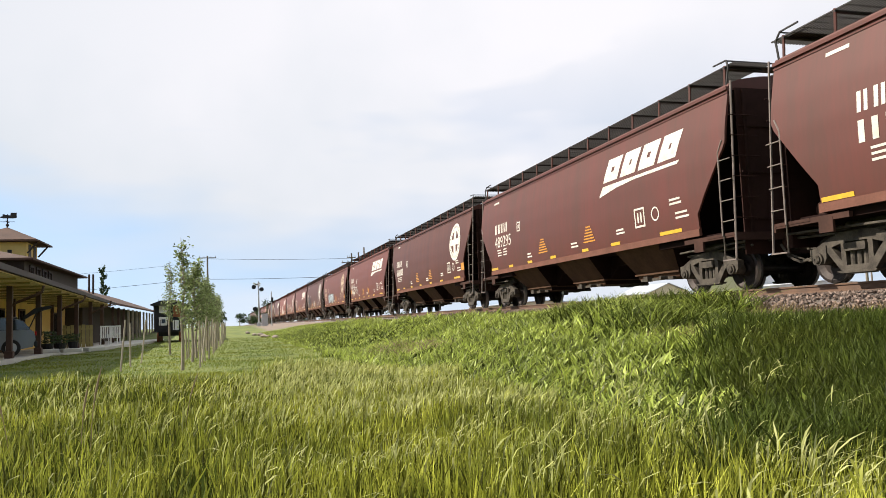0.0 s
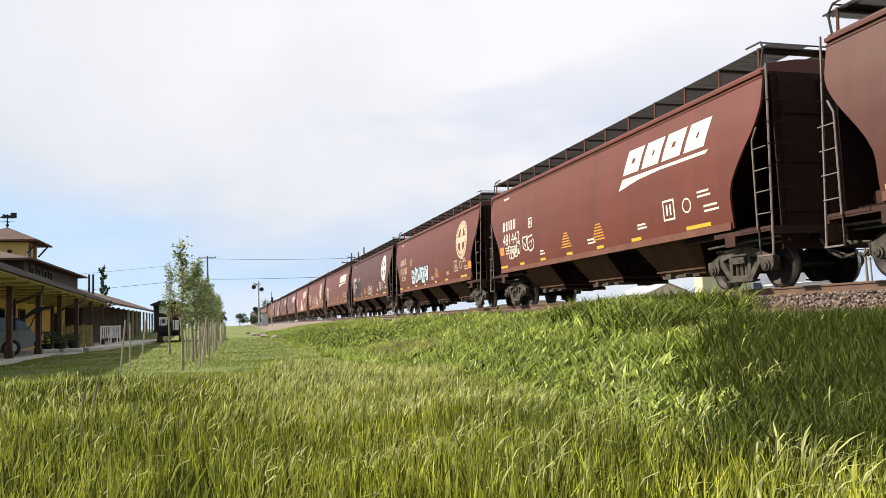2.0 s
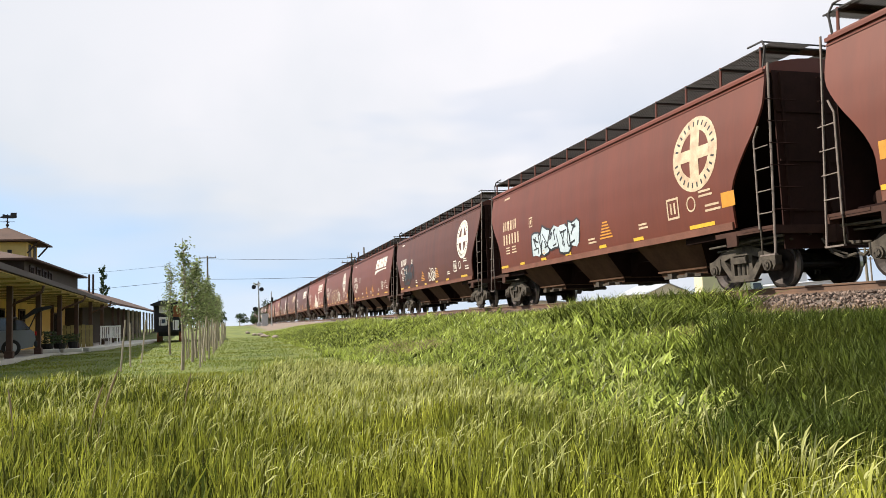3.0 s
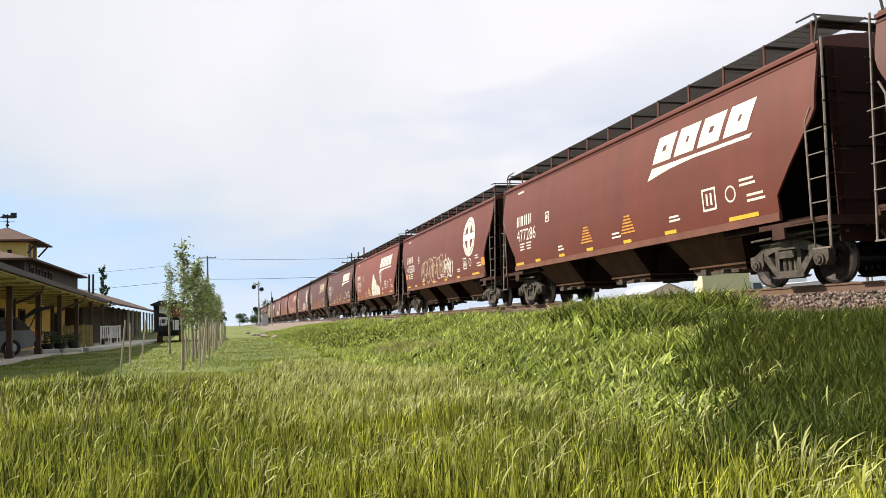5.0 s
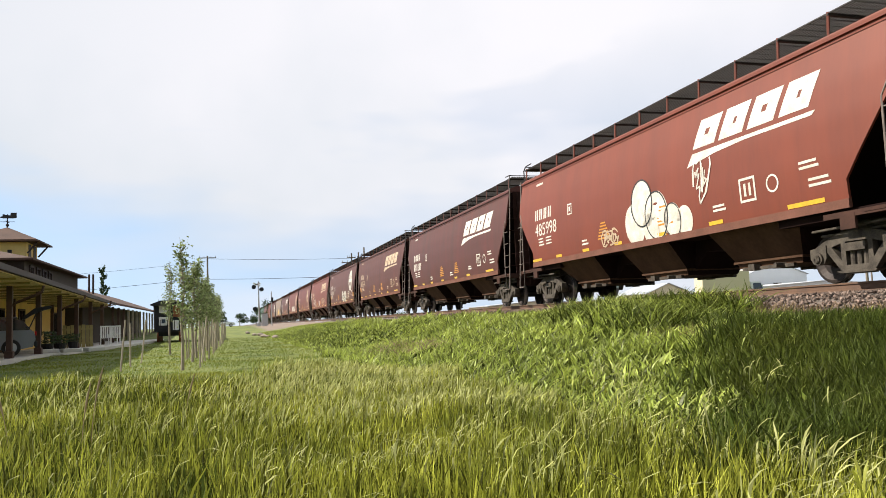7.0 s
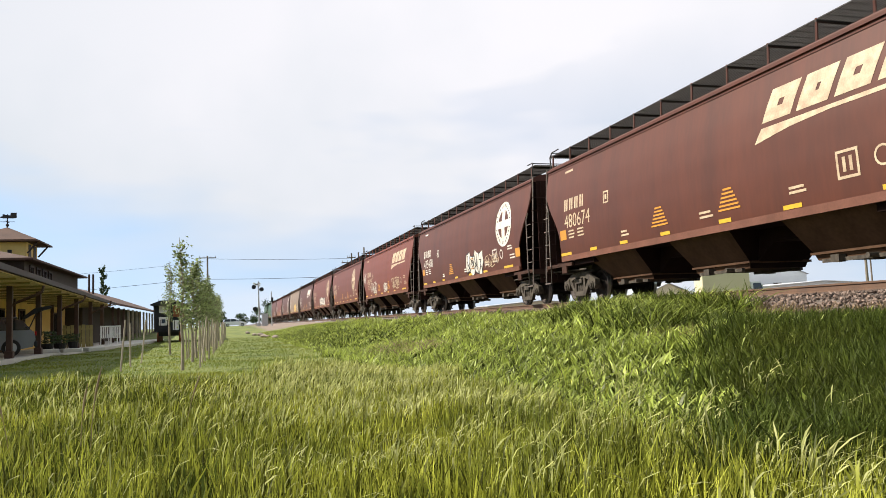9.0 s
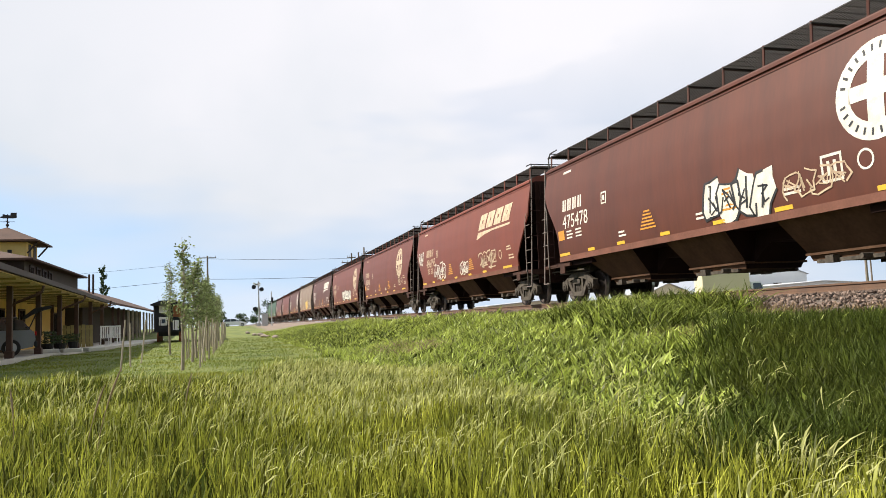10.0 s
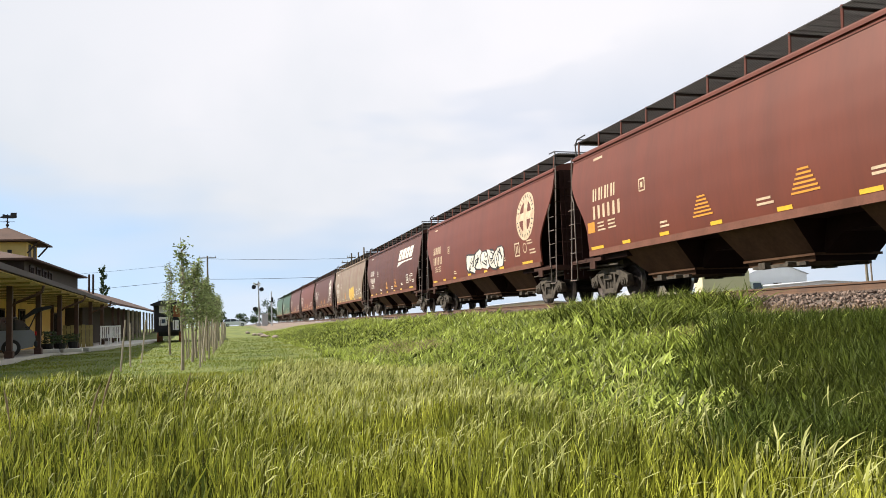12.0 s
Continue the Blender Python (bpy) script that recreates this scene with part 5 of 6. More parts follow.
    part("wing_roof", bm, SHINGLE, depot, "long brown shingled roof")
    for i in range(12):
        bm = bmesh.new()
        box(bm, (-7.75, 60 + 3.1 * i, 1.4), (0.16, 0.16, 2.6))
        part("wing_post", bm, STAKE if i > 2 else POST_M, depot, "weathered pale porch post")
    for x in (-10.45, -10.15):
        bm = bmesh.new()
        rod(bm, (x, 67.3, 3.8), (x, 67.3, 5.55), 0.08, 8)
        part("vent_pipe", bm, FASCIA, depot)
    bm = bmesh.new()
    slab(bm, [(-14, 24), (-7.0, 24), (-7.15, 34), (-4.9, 58), (-4.7, 96), (-14, 96)], -0.1, 0.15)
    pat = part("patio", bm, CONCRETE, None)
    tagged(pat, "pale concrete platform beside the station building", "pavement", kind="structure")


build_depot()


def white_chair(m):
    ch = thing("porch_chair", m, "white painted wooden porch chair on the platform", "chair", "white porch chairs")
    bm = bmesh.new()
    box(bm, (0, 0, 0.42), (0.55, 0.5, 0.04))
    part("seat", bm, WHITE_WOOD, ch)
    for i in range(5):
        bm = bmesh.new()
        box(bm, (-0.22 + 0.11 * i, 0.27, 0.78), (0.075, 0.025, 0.70))
        part("back_slat", bm, WHITE_WOOD, ch)
    bm = bmesh.new()
    box(bm, (0, 0.27, 1.12), (0.62, 0.04, 0.09))
    part("top_rail", bm, WHITE_WOOD, ch)
    for s in (-1, 1):
        bm = bmesh.new()
        box(bm, (s * 0.29, 0, 0.63), (0.09, 0.56, 0.035))
        part("armrest", bm, WHITE_WOOD, ch)
        for yy in (-0.24, 0.24):
            bm = bmesh.new()
            box(bm, (s * 0.27, yy, 0.31 if yy < 0 else 0.58), (0.055, 0.055, 0.62 if yy < 0 else 1.16))
            part("leg", bm, WHITE_WOOD, ch)
    return ch


first_chair = white_chair(pose(-7.15, 52.1, 0.15, 0, 0, 8))
copy_thing(first_chair, pose(-6.75, 52.9, 0.15, 0, 0, -12))


def build_porch_things():
    fence = thing("board_screen", pose(-7.9, 46.6, 0.15), "yellowed pine board screen on the platform", "screen")
    for i in range(9):
        bm = bmesh.new()
        box(bm, (-0.75 + 0.19 * i, 0, 0.62), (0.16, 0.03, 1.2 + 0.05 * math.sin(i * 2.3)))
        part("board", bm, FENCE_M, fence)
    for z in (0.25, 1.0):
        bm = bmesh.new()
        box(bm, (0, 0.035, z), (1.7, 0.04, 0.09))
        part("rail", bm, FENCE_M, fence)
    bench = thing("iron_bench", pose(-7.9, 41.6, 0.15, 0, 0, 80), "black iron bench on the platform", "bench")
    for i in range(5):
        bm = bmesh.new()
        box(bm, (0, -0.2 + 0.1 * i, 0.45), (1.6, 0.07, 0.03))
        part("seat_slat", bm, IRON, bench)
    for i in range(3):
        bm = bmesh.new()
        box(bm, (0, 0.27, 0.6 + 0.13 * i), (1.6, 0.03, 0.08))
        part("back_slat", bm, IRON, bench)
    for s in (-0.72, 0.72):
        bm = bmesh.new()
        rod(bm, (s, -0.22, 0), (s, -0.2, 0.45), 0.025, 6)
        rod(bm, (s, 0.24, 0), (s, 0.28, 0.9), 0.025, 6)
        rod(bm, (s, -0.2, 0.62), (s, 0.26, 0.62), 0.025, 6)
        part("bench_frame", bm, IRON, bench)
    for x, y, h in ((-7.6, 38.0, 0.85), (-7.2, 38.6, 0.55), (-7.4, 42.9, 0.6)):
        tub = thing("planter", pose(x, y, 0.15), "dark planter with low shrub on the platform", "planter", "planters on the platform")
        bm = bmesh.new()
        rod(bm, (0, 0, 0), (0, 0, 0.38), 0.2, 12, 0.27)
        part("pot", bm, IRON, tub)
        part("shrub", leaf_cloud("shrub", random.Random(int(y)), 220, lambda r: (r.uniform(-0.3, 0.3), r.uniform(-0.3, 0.3), 0.35 + h * r.random() * 0.7), 0.05, FAR_LEAF), None, tub)
    stone = thing("loose_slabs", pose(-7.0, 36.8, 0.15), "small pile of pale stone slabs on the platform", "stone")
    for i in range(4):
        bm = bmesh.new()
        box(bm, (0.9 * i - 1.2, 0.2 * math.sin(i * 2), 0.08), (0.75, 0.5, 0.16), 12 * i)
        bevel(bm, 0.02)
        part("slab", bm, CONCRETE, stone)


def leaf_cloud(name, rng, count, place, size, mat):
    vs, fs = [], []
    for _ in range(count):
        p = Vector(place(rng))
        q = Euler((rng.uniform(-1.2, 1.2), rng.uniform(-1.2, 1.2), rng.uniform(0, 6.3))).to_matrix()
        s = size * rng.uniform(0.6, 1.3)
        b = len(vs)
        for u, v, w in ((-0.1, -1, 0), (0.62, -0.15, 0.18), (0.1, 1.1, -0.1), (-0.62, -0.05, 0.18)):
            vs.append(tuple(p + q @ Vector((u * s, v * s, w * s))))
        fs += [(b, b + 1, b + 2), (b, b + 2, b + 3)]
    return raw_mesh(name, vs, fs, mat)


def poplar(m, seed, height, bare, spread, leaves, label, leafmat=None, group="row of young trees", leaf=0.037):
    rng = random.Random(seed)
    tree = thing("young_tree", m, label, "tree", group)
    bm = bmesh.new()
    lean = [(rng.uniform(-0.05, 0.05), rng.uniform(-0.05, 0.05)) for _ in range(6)]
    pts = [(lean[i][0] * i * 0.5, lean[i][1] * i * 0.5, height * 0.97 * i / 5) for i in range(6)]
    for i in range(5):
        rod(bm, pts[i], pts[i + 1], 0.045 * (1 - i / 5.6), 7, 0.045 * (1 - (i + 1) / 5.6))
    limbs = []
    for i in range(16):
        z = bare + (height - bare) * (i / 17) * 0.9
        a = rng.uniform(0, 6.28)
        ln = spread * rng.uniform(0.7, 1.25) * (1.0 - 0.55 * i / 16)
        p0 = Vector((0, 0, z))
        p1 = p0 + Vector((math.cos(a) * ln, math.sin(a) * ln, ln * 1.5))
        rod(bm, p0, p1, 0.014, 5, 0.004)
        limbs.append((p0, p1))
    part("trunk", bm, BARK, tree, "thin grey trunk with upright limbs")

    def place(r):
        p0, p1 = r.choice(limbs)
        t = r.uniform(0.15, 1.05)
        p = p0.lerp(p1, t)
        return (p.x + r.gauss(0, 0.07), p.y + r.gauss(0, 0.07), min(height, p.z + r.gauss(0, 0.10)))
    part("crown", leaf_cloud("crown", rng, leaves, place, leaf, leafmat or LEAF), None, tree, "small light green leaves")
    return tree


build_porch_things()
SWAYING = []


def build_trees():
    for i in range(12):
        y = 19.7 + 3.7 * i
        x = -1.0 + 0.05 * i + 0.04 * math.sin(i * 2.1)
        h = (3.3, 2.95, 3.15, 3.0, 3.2, 3.05, 3.3, 3.1, 3.0, 3.2, 3.3, 3.1)[i]
        z = ground_z(x, y)
        t = poplar(pose(x, y, z, 0, 0, 40 * i), 20 + i, h, 0.95, 0.40 if i else 0.27, (1700 if i else 1000) if i < 6 else 1200, "young columnar poplar with sparse light green leaves on the lawn")
        if i < 6:
            SWAYING.append((t, x, y, z, 40 * i, i))
    for i in range(24):
        y = 20.3 + 1.85 * i
        for s in (-1, 1):
            rr = random.Random(300 + 2 * i + s)
            x = -0.95 + 0.027 * i + s * (0.28 + 0.12 * rr.random())
            if s < 0 and i < 3:
                x -= 1.2
            st = thing("tree_stake", pose(x, y + rr.uniform(-0.3, 0.3), ground_z(x, y) - 0.05, rr.uniform(-4, 4), rr.uniform(-6, 6)), "slim sun-bleached timber stake beside a young tree", "stake", "tree stakes")
            bm = bmesh.new()
            rod(bm, (0, 0, 0), (0, 0, 1.18 + 0.15 * rr.random()), 0.025, 7, 0.02)
            part("stake", bm, STAKE, st)
    poplar(pose(-2.05, 31.5, 0.0), 66, 3.7, 1.3, 0.30, 800, "thin sapling with few leaves beside the caboose")
    poplar(pose(-14.4, 102.8, 0.5), 71, 9.2, 2.4, 0.75, 2600, "slender tree behind the station roof", FAR_LEAF, "trees behind the station", 0.10)
    for k, (x, y, h, w) in enumerate(((-3.5, 150, 4.2, 2.2), (-1.2, 165, 3.0, 1.8), (7.5, 205, 4.5, 3.4), (10.5, 200, 6.4, 3.0), (13.5, 210, 4.6, 3.6), (4.0, 235, 3.4, 4.0), (22, 240, 4.0, 5.0), (-8, 190, 4.0, 4.0), (40, 300, 4.5, 9.0), (70, 320, 4.5, 12.0))):
        rr = random.Random(500 + k)
        b = thing("far_tree", pose(x, y, 0.8), "dark bushy tree at the far end of the line", "tree", "far trees")
        bm = bmesh.new()
        rod(bm, (0, 0, 0), (0, 0, h * 0.6), 0.16, 7, 0.06)
        for a in range(5):
            rod(bm, (0, 0, h * 0.3), (w * 0.3 * math.cos(a * 1.26), w * 0.3 * math.sin(a * 1.26), h * 0.65), 0.06, 5, 0.02)
        part("trunk", bm, BARK, b)
        clumps = [(rr.gauss(0, w * 0.27), rr.gauss(0, w * 0.27), h * rr.uniform(0.25, 0.95)) for _ in range(14)]

        def place(r):
            c = r.choice(clumps)
            return (c[0] + r.gauss(0, w * 0.11), c[1] + r.gauss(0, w * 0.11), max(0.15, c[2] + r.gauss(0, h * 0.07)))
        part("crown", leaf_cloud("crown", rr, 1400, place, 0.17, FAR_LEAF), None, b)


build_trees()


# ------------------------------------------------ vehicles
def wheel_of(parent, x, y, r, side):
    bm = bmesh.new()
    rod(bm, (-0.11, 0, 0), (0.11, 0, 0), r, 22)
    bevel(bm, 0.025)
    w = part("wheel", bm, RUBBER, parent)
    w.matrix_basis = pose(x, y, r)
    bm = bmesh.new()
    rod(bm, (side * 0.10, 0, 0), (side * 0.125, 0, 0), r * 0.62, 16)
    for i in range(5):
        a = i * 1.257
        box(bm, (side * 0.13, r * 0.3 * math.cos(a), r * 0.3 * math.sin(a)), (0.03, 0.07, r * 0.5), rx=math.degrees(a) - 90)
    part("rim", bm, GALV, w)


def vehicle(name, m, paint, label, hatch_open):
    """A hatchback along its own y; the tail is at -y."""
    v = thing(name, m, label, "car")
    bm = bmesh.new()
    low = [(-2.2, 0.35), (-2.25, 0.7), (-2.15, 1.0), (1.0, 1.02), (2.0, 0.85), (2.25, 0.6), (2.2, 0.3), (1.8, 0.28), (-1.8, 0.28)]
    prism(bm, low, -0.88, 0.88, "x")
    bevel(bm, 0.05, 2)
    part("body", bm, paint, v)
    bm = bmesh.new()
    cab = [(-2.1, 0.99), (-1.75, 1.42), (-1.2, 1.5), (0.0, 1.48), (0.95, 1.0)]
    prism(bm, cab, -0.74, 0.74, "x")
    bevel(bm, 0.05, 2)
    part("cabin", bm, GLASS, v, "dark tinted windows")
    bm = bmesh.new()
    box(bm, (0, -0.65, 1.51), (1.36, 1.9, 0.05))
    bevel(bm, 0.02)
    part("roof", bm, paint, v)
    for s in (-1, 1):
        for yy in (-1.4, 1.4):
            wheel_of(v, s * 0.80, yy, 0.33, s)
        bm = bmesh.new()
        box(bm, (s * 0.70, -2.24, 0.86), (0.26, 0.07, 0.17))
        bevel(bm, 0.015)
        part("tail_lamp", bm, TAIL, v, "red tail lamp")
        bm = bmesh.new()
        box(bm, (s * 0.62, 2.16, 0.68), (0.34, 0.1, 0.14))
        bevel(bm, 0.015)
        part("headlamp", bm, GALV, v)
        for yy in (-0.9, 0.25):
            bm = bmesh.new()
            rod(bm, (s * 0.76, yy, 1.0), (s * 0.72, yy + 0.02, 1.46), 0.03, 6)
            part("pillar", bm, paint, v)
    bm = bmesh.new()
    box(bm, (0, -2.24, 0.45), (1.7, 0.12, 0.22))
    bevel(bm, 0.03)
    part("bumper", bm, RUBBER, v)
    if hatch_open:
        bm = bmesh.new()
        prism(bm, [(-1.75, 1.50), (-2.2, 1.86), (-2.75, 1.95), (-2.85, 1.86), (-2.3, 1.74), (-1.8, 1.40)], -0.62, 0.62, "x")
        bevel(bm, 0.03)
        part("tailgate", bm, IRON, v, "raised open tailgate")
        for s in (-1, 1):
            bm = bmesh.new()
            rod(bm, (s * 0.55, -2.0, 1.05), (s * 0.55, -2.3, 1.76), 0.02, 6)
            part("strut", bm, IRON, v)
    return v


vehicle("parked_car", pose(-9.55, 34.2, 0.15, 0, 0, 102), CAR_GREY, "grey hatchback with its tailgate raised beside the porch", True)
arriving_car = vehicle("waiting_car", pose(1.8, 160, 0.86, 0, 0, -90), CAR_WHITE, "white car stopping at the far level crossing", False)


def build_caboose():
    cb = thing("display_caboose", pose(-3.9, 58.5, 0.02), "black and rust-red old caboose displayed on the lawn", "rail car")
    bm = bmesh.new()
    box(bm, (0, 2.2, 1.75), (1.9, 4.4, 1.9))
    bevel(bm, 0.03)
    body = part("body", bm, IRON, cb, "black painted boarded body")
    bm = bmesh.new()
    prism(bm, [(-1.15, 2.70), (-0.5, 2.95), (0.5, 2.95), (1.15, 2.70), (1.15, 2.62), (-1.15, 2.62)], -0.7, 4.9, "y")
    part("roof", bm, IRON, cb)
    bm = bmesh.new()
    box(bm, (0.62, -0.02, 2.2), (0.62, 0.05, 0.85))
    box(bm, (0.972, 1.6, 2.1), (0.03, 2.4, 0.9))
    part("rust_panel", bm, ORANGE_RUST, body, "rust-orange panel")
    for x, z, w, h in ((-0.3, 2.35, 0.62, 0.5), (-0.32, 1.5, 0.6, 0.6), (0.5, 1.2, 0.4, 0.7)):
        bm = bmesh.new()
        box(bm, (x, -0.03, z), (w, 0.05, h))
        part("panel", bm, WHITE_WOOD, body, "white painted panel")
    bm = bmesh.new()
    box(bm, (-0.32, -0.07, 1.5), (0.26, 0.04, 0.28))
    part("window", bm, GLASS, body)
    bm = bmesh.new()
    box(bm, (0, -0.45, 0.78), (1.9, 0.8, 0.08))
    part("platform", bm, IRON, cb, "rusty end platform")
    for x in (-0.9, -0.45, 0.0, 0.45, 0.9):
        bm = bmesh.new()
        rod(bm, (x, -0.82, 0.8), (x, -0.82, 1.6 if abs(x) < 0.8 else 2.65), 0.025, 6)
        part("rail_post", bm, IRON, cb)
    for yy in (0.6, 1.6, 3.2, 4.0):
        for s in (-1, 1):
            bm = bmesh.new()
            rod(bm, (s * 0.68, yy, 0.38), (s * 0.80, yy, 0.38), 0.36, 20)
            part("wheel", bm, ORANGE_RUST, cb)
    bm = bmesh.new()
    box(bm, (0, 2.2, 0.6), (1.3, 4.2, 0.3))
    part("underframe", bm, IRON, cb)


build_caboose()


# ------------------------------------------------ poles, wires, signals
def utility_pole(x, y, z0, z1, arms, label="grey wooden utility pole with crossarms"):
    p = thing("utility_pole", pose(x, y, z0), label, "utility pole", "utility poles")
    bm = bmesh.new()
    rod(bm, (0, 0, -0.3), (0, 0, z1 - z0), 0.17, 9, 0.11)
    part("pole", bm, WOOD_POLE, p)
    for dz, w in arms:
        bm = bmesh.new()
        box(bm, (0, 0.16, z1 - z0 - dz), (w, 0.1, 0.12))
        part("crossarm", bm, WOOD_POLE, p)
        for s in (-0.45, -0.2, 0.2, 0.45):
            bm = bmesh.new()
            rod(bm, (s * w, 0.16, z1 - z0 - dz + 0.05), (s * w, 0.16, z1 - z0 - dz + 0.3), 0.045, 6)
            part("insulator", bm, GALV, p)


def wire(a, b, sag, r=0.022):
    cu = bpy.data.curves.new("overhead_wire", "CURVE")
    cu.dimensions, cu.bevel_depth, cu.bevel_resolution = "3D", r, 1
    sp = cu.splines.new("POLY")
    sp.points.add(20)
    for i in range(21):
        t = i / 20
        q = Vector(a).lerp(Vector(b), t)
        sp.points[i].co = (q.x, q.y, q.z - sag * 4 * t * (1 - t), 1)
    cu.materials.append(IRON)
    tagged(new("overhead_wire", cu), "thin black overhead wire between poles", "wire", "overhead wires")


utility_pole(-2.35, 114.5, 0.85, 11.0, ((0.25, 2.4),))
utility_pole(17.3, 109.0, 0.6, 10.6, ((1.3, 2.8), (0.6, 1.2)))
utility_pole(18.8, 112.0, 0.6, 11.0, ())
utility_pole(19.8, 113.0, 0.6, 11.8, ())
utility_pole(96.0, 97.4, 0.5, 7.8, ((0.3, 2.2),))
utility_pole(-60.0, 125.0, 0.5, 9.5, ((0.3, 2.2),))
wire((-2.35, 114.3, 10.6), (17.3, 108.9, 9.9), 0.15)
wire((-2.35, 114.3, 7.7), (17.3, 108.9, 7.4), 0.12, 0.03)
wire((-60.0, 125.0, 8.8), (-2.35, 114.3, 10.2), 0.9, 0.016)
wire((-60.0, 125.0, 5.2), (-2.35, 114.3, 7.9), 0.5, 0.026)


def build_signals():
    sg = thing("crossing_signal", pose(4.55, 112.9, 0.85), "silver railroad crossing signal mast with lamp heads", "signal", "crossing signals")
    bm = bmesh.new()
    rod(bm, (0, 0, 0), (0, 0, 6.3), 0.13, 10, 0.10)
    part("mast", bm, GALV, sg)
    bm = bmesh.new()
    box(bm, (0, 0, 0.25), (0.6, 0.6, 0.5))
    bevel(bm, 0.03)
    part("base", bm, GALV, sg)
    for x, z in ((-0.65, 5.5), (0.42, 5.15), (-0.5, 2.4)):
        bm = bmesh.new()
        rod(bm, (0, -0.05, z), (x, -0.05, z), 0.035, 6)
        part("bracket", bm, GALV, sg)
        bm = bmesh.new()
        rod(bm, (x, -0.16, z), (x, 0.0, z), 0.30, 18)
        rod(bm, (x, -0.36, z + 0.02), (x, -0.16, z), 0.17, 12)
        part("lamp_head", bm, IRON, sg, "black round lamp head")
    for rot in (-45, 45):
        bm = bmesh.new()
        box(bm, (-0.25, -0.1, 5.85), (1.1, 0.03, 0.2), ry=rot * 0.5)
        part("crossbuck", bm, WHITE_WOOD, sg, "white crossbuck blade")
    s2 = thing("signal_post", pose(6.3, 112.6, 0.85), "thin grey signal post beside the crossing", "signal", "crossing signals")
    bm = bmesh.new()
    rod(bm, (0, 0, 0), (0, 0, 4.8), 0.09, 8, 0.07)
    part("mast", bm, GALV, s2)
    bm = bmesh.new()
    box(bm, (0.1, -0.15, 3.6), (0.3, 0.25, 0.7))
    part("lamp_head", bm, IRON, s2)
    for x, y, w, h in ((5.5, 116, 0.9, 1.7),):
        cab = thing("equipment_cabinet", pose(x, y, 0.85), "silver trackside equipment cabinet", "cabinet", "equipment cabinets")
        bm = bmesh.new()
        box(bm, (0, 0, h / 2), (w, 0.8, h))
        bevel(bm, 0.02)
        part("body", bm, GALV, cab)
        bm = bmesh.new()
        box(bm, (0, -0.42, h / 2), (w * 0.8, 0.04, h * 0.8))
        part("door", bm, GALV, cab)
        bm = bmesh.new()
        box(bm, (0, 0, h + 0.03), (w + 0.12, 0.92, 0.06))
        part("lid", bm, GALV, cab)
    rng = random.Random(8)
    for i in range(6):
        x, y = 2.0 + 0.28 * i + rng.uniform(-0.2, 0.2), 72 - 3.2 * i + rng.uniform(-1, 1)
        bm = bmesh.new()
        bmesh.ops.create_icosphere(bm, subdivisions=2, radius=0.20 + 0.14 * rng.random())
        for v in bm.verts:
            v.co *= 1 + 0.35 * noise.noise(v.co * 3 + Vector((i, 0, 0)))
            v.co.z *= 0.6
        st = part("boulder", bm, GRAVEL)
        st.matrix_basis = pose(x, y, ground_z(x, y) + 0.08, 0, 0, 50 * i)
        tagged(st, "pale rough boulder at the edge of the lawn", "rock", "boulders by the lawn")


build_signals()


# ------------------------------------------------ yard beyond the track
def shed(x, y, w, d, h, rise, wall, roof, label, windows=0):
    s = thing("warehouse", pose(x, y, 0.5), label, "building", "buildings beyond the track")
    bm = bmesh.new()
    prism(bm, [(-w / 2, 0), (w / 2, 0), (w / 2, h), (0, h + rise), (-w / 2, h)], 0, d, "y")
    part("wall", bm, wall, s)
    for k in (-1, 1):
        bm = bmesh.new()
        quad_roof(bm, ((k * (w / 2 + 0.3), -0.3, h + 0.02), (k * (w / 2 + 0.3), d + 0.3, h + 0.02)), ((0, -0.3, h + rise + 0.12), (0, d + 0.3, h + rise + 0.12)), 0.1)
        part("roof", bm, roof, s)
    for i in range(windows):
        bm = bmesh.new()
        box(bm, (-w / 2 + (i + 0.5) * w / windows, -0.03, h * 0.55), (w / windows * 0.4, 0.08, h * 0.4))
        f = part("window", bm, FASCIA, s)
        bm = bmesh.new()
        box(bm, (-w / 2 + (i + 0.5) * w / windows, -0.08, h * 0.55), (w / windows * 0.33, 0.03, h * 0.33))
        part("pane", bm, GLASS, f)


shed(97.0, 120, 13.0, 14, 6.0, 2.3, METAL_WALL, GREY_ROOF, "white gabled house beyond the tracks", 3)
shed(92.0, 103, 24, 14, 3.4, 0.6, METAL_WALL, METAL_WALL, "long low white warehouse beyond the tracks", 8)
shed(120.0, 100, 22, 16, 3.2, 0.5, METAL_WALL, METAL_WALL, "long low white warehouse beyond the tracks", 6)
shed(47.0, 112, 17, 10, 2.0, 0.5, CREAM_WALL, GREY_ROOF, "cream low shed beyond the tracks", 4)
shed(72.0, 116, 8.0, 10, 3.2, 1.6, CREAM_WALL, GREY_ROOF, "small cream gabled building beyond the tracks", 2)


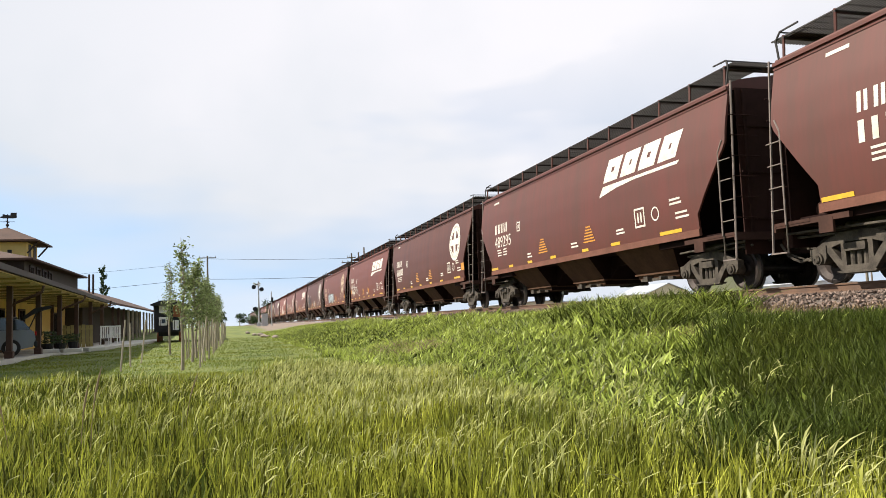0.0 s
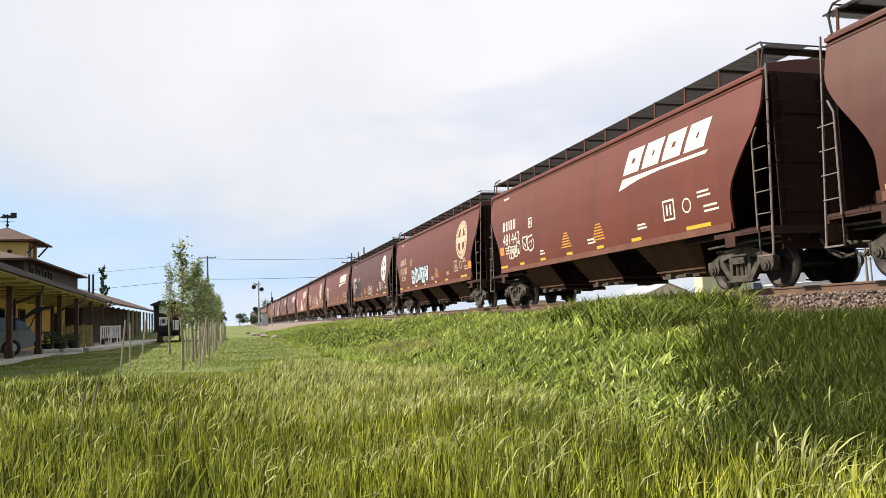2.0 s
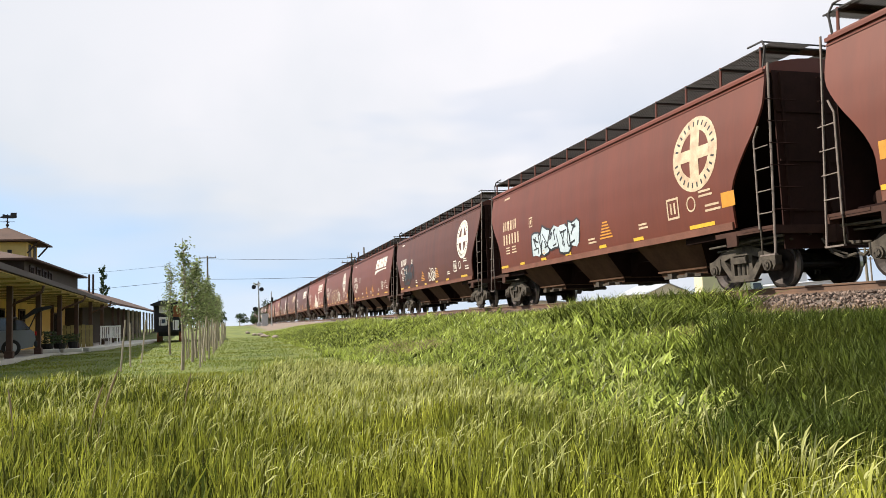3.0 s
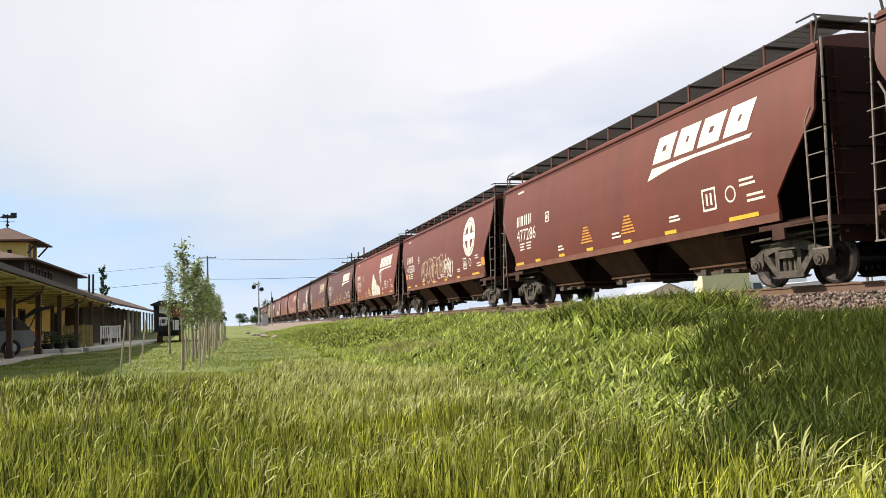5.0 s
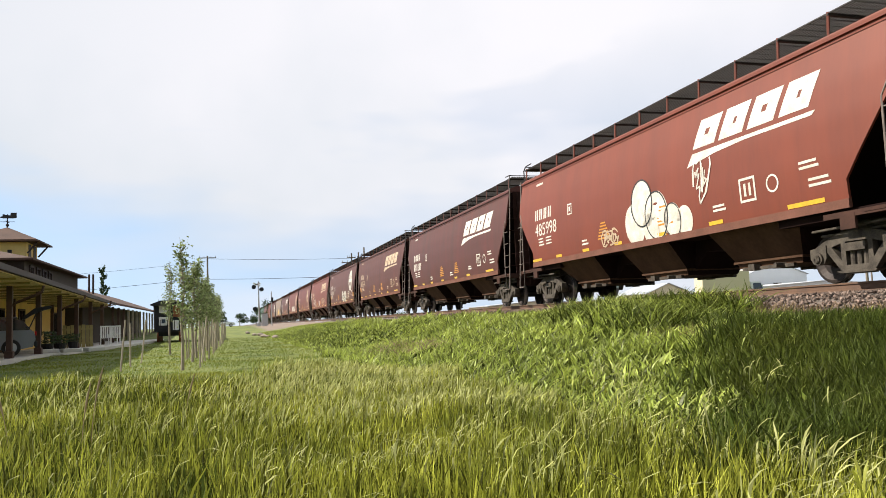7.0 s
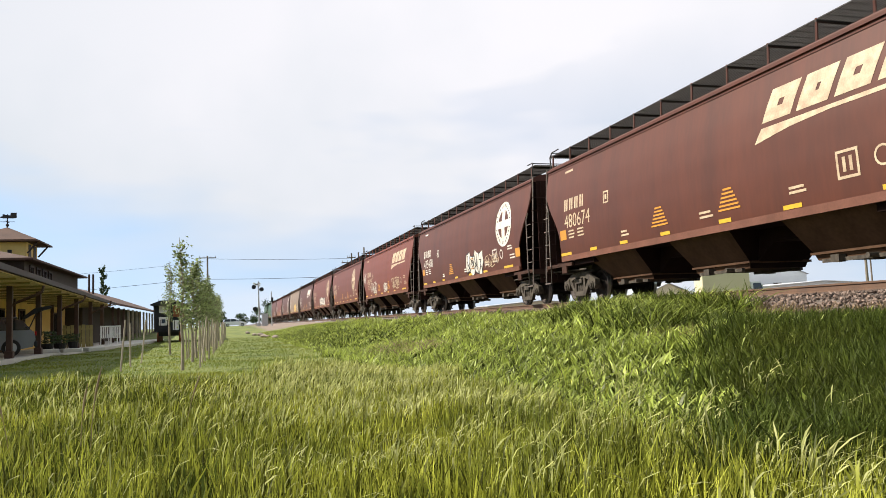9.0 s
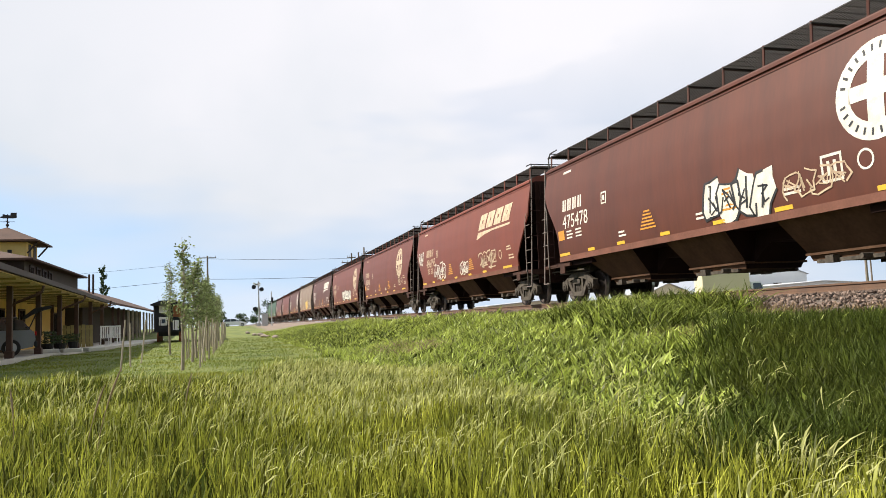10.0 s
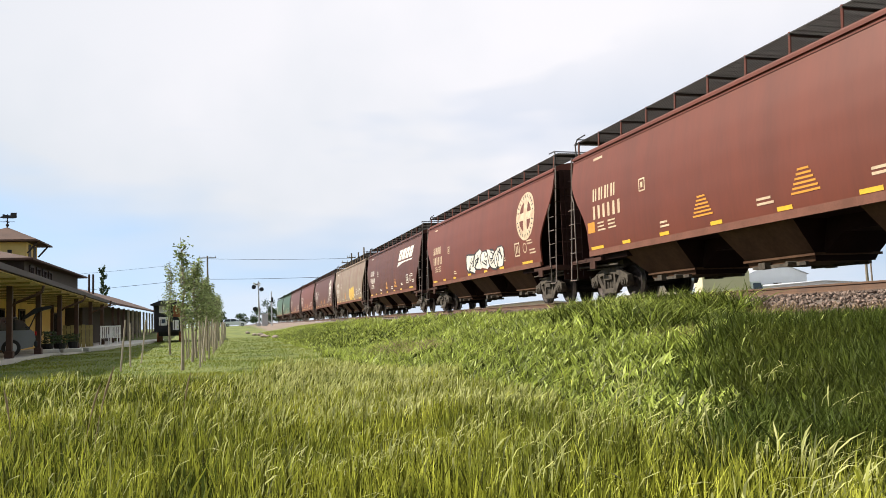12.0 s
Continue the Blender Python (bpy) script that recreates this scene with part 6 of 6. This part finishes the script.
def box_truck(m):
    t = thing("box_truck", m, "cream box truck parked in the yard beyond the tracks", "truck")
    bm = bmesh.new()
    box(bm, (0, 0, 2.25), (4.2, 2.3, 2.7))
    bevel(bm, 0.05)
    part("cargo_box", bm, CREAM_WALL, t)
    bm = bmesh.new()
    prism(bm, [(2.15, 0.6), (4.1, 0.6), (4.15, 1.5), (3.5, 1.75), (3.1, 2.6), (2.15, 2.6)], -1.05, 1.05, "y")
    bevel(bm, 0.05)
    part("cab", bm, METAL_WALL, t, "white cab")
    bm = bmesh.new()
    prism(bm, [(2.4, 1.65), (3.35, 1.65), (3.05, 2.45), (2.4, 2.45)], -1.08, 1.08, "y")
    part("cab_window", bm, GLASS, t)
    bm = bmesh.new()
    box(bm, (0.6, 0, 0.75), (6.4, 0.9, 0.25))
    part("chassis", bm, IRON, t)
    for x in (-1.3, 3.2):
        for s in (-1, 1):
            bm = bmesh.new()
            rod(bm, (x, s * 0.85, 0.45), (x, s * 1.1, 0.45), 0.45, 18)
            part("wheel", bm, RUBBER, t)


box_truck(pose(43.0, 60.5, 0.55, 0, 0, -17))
utility_pole(62.5, 64.0, 0.5, 6.6, ((0.35, 2.2),))


# ------------------------------------------------ what moves
# seconds and metres of travel of the train; the speed is about 67 km/h
TRAVEL = ((0.0, 0.39), (0.5, 9.35), (1.0, 19.02), (1.5, 27.71), (2.0, 37.65), (2.5, 46.10), (3.0, 55.78), (4.0, 74.37), (5.0, 92.95), (5.5, 102.22),
          (6.0, 112.09), (6.5, 120.45), (7.0, 130.30), (8.0, 149.25), (9.0, 168.34), (9.5, 176.63), (10.0, 186.09), (10.5, 195.81), (11.0, 205.0),
          (11.5, 214.43), (12.0, 223.92))


def travel(t):
    for (t0, d0), (t1, d1) in zip(TRAVEL, TRAVEL[1:]):
        if t <= t1:
            return d0 + (d1 - d0) * (t - t0) / (t1 - t0)
    return TRAVEL[-1][1]


def motions():
    for i, (car, y, sets) in enumerate(TRAIN):
        walk(car, [(t, pose(TRACK_X, y - d, RAIL_Z)) for t, d in TRAVEL])
        if i <= 14:
            for ws, a in sets:
                walk(ws, [(k / 30, pose(0, a, 0.457, math.degrees(travel(k / 30) / 0.457))) for k in range(361)])
    for tree, x, y, z, turn, k in SWAYING:
        walk(tree, [(0.5 * j, pose(x, y, z, 0.5 * math.sin(1.9 * j + k), 0.6 * math.sin(1.3 * j + 2 * k), turn)) for j in range(25)])
    for tuft, m, ph in TUFTS:
        walk(tuft, [(0.4 * j, pose(*m, 3.5 * math.sin(1.7 * j + ph), 5.0 * math.sin(1.1 * j + 2 * ph))) for j in range(31)])
    walk(arriving_car, [(t, pose(x, 160, 0.86, 0, 0, -90)) for t, x in ((0.0, -30.0), (3.0, -18.0), (5.0, -9.0), (6.0, -4.0), (7.0, -0.4), (8.0, 1.3), (9.0, 1.8), (12.0, 1.8))])


motions()
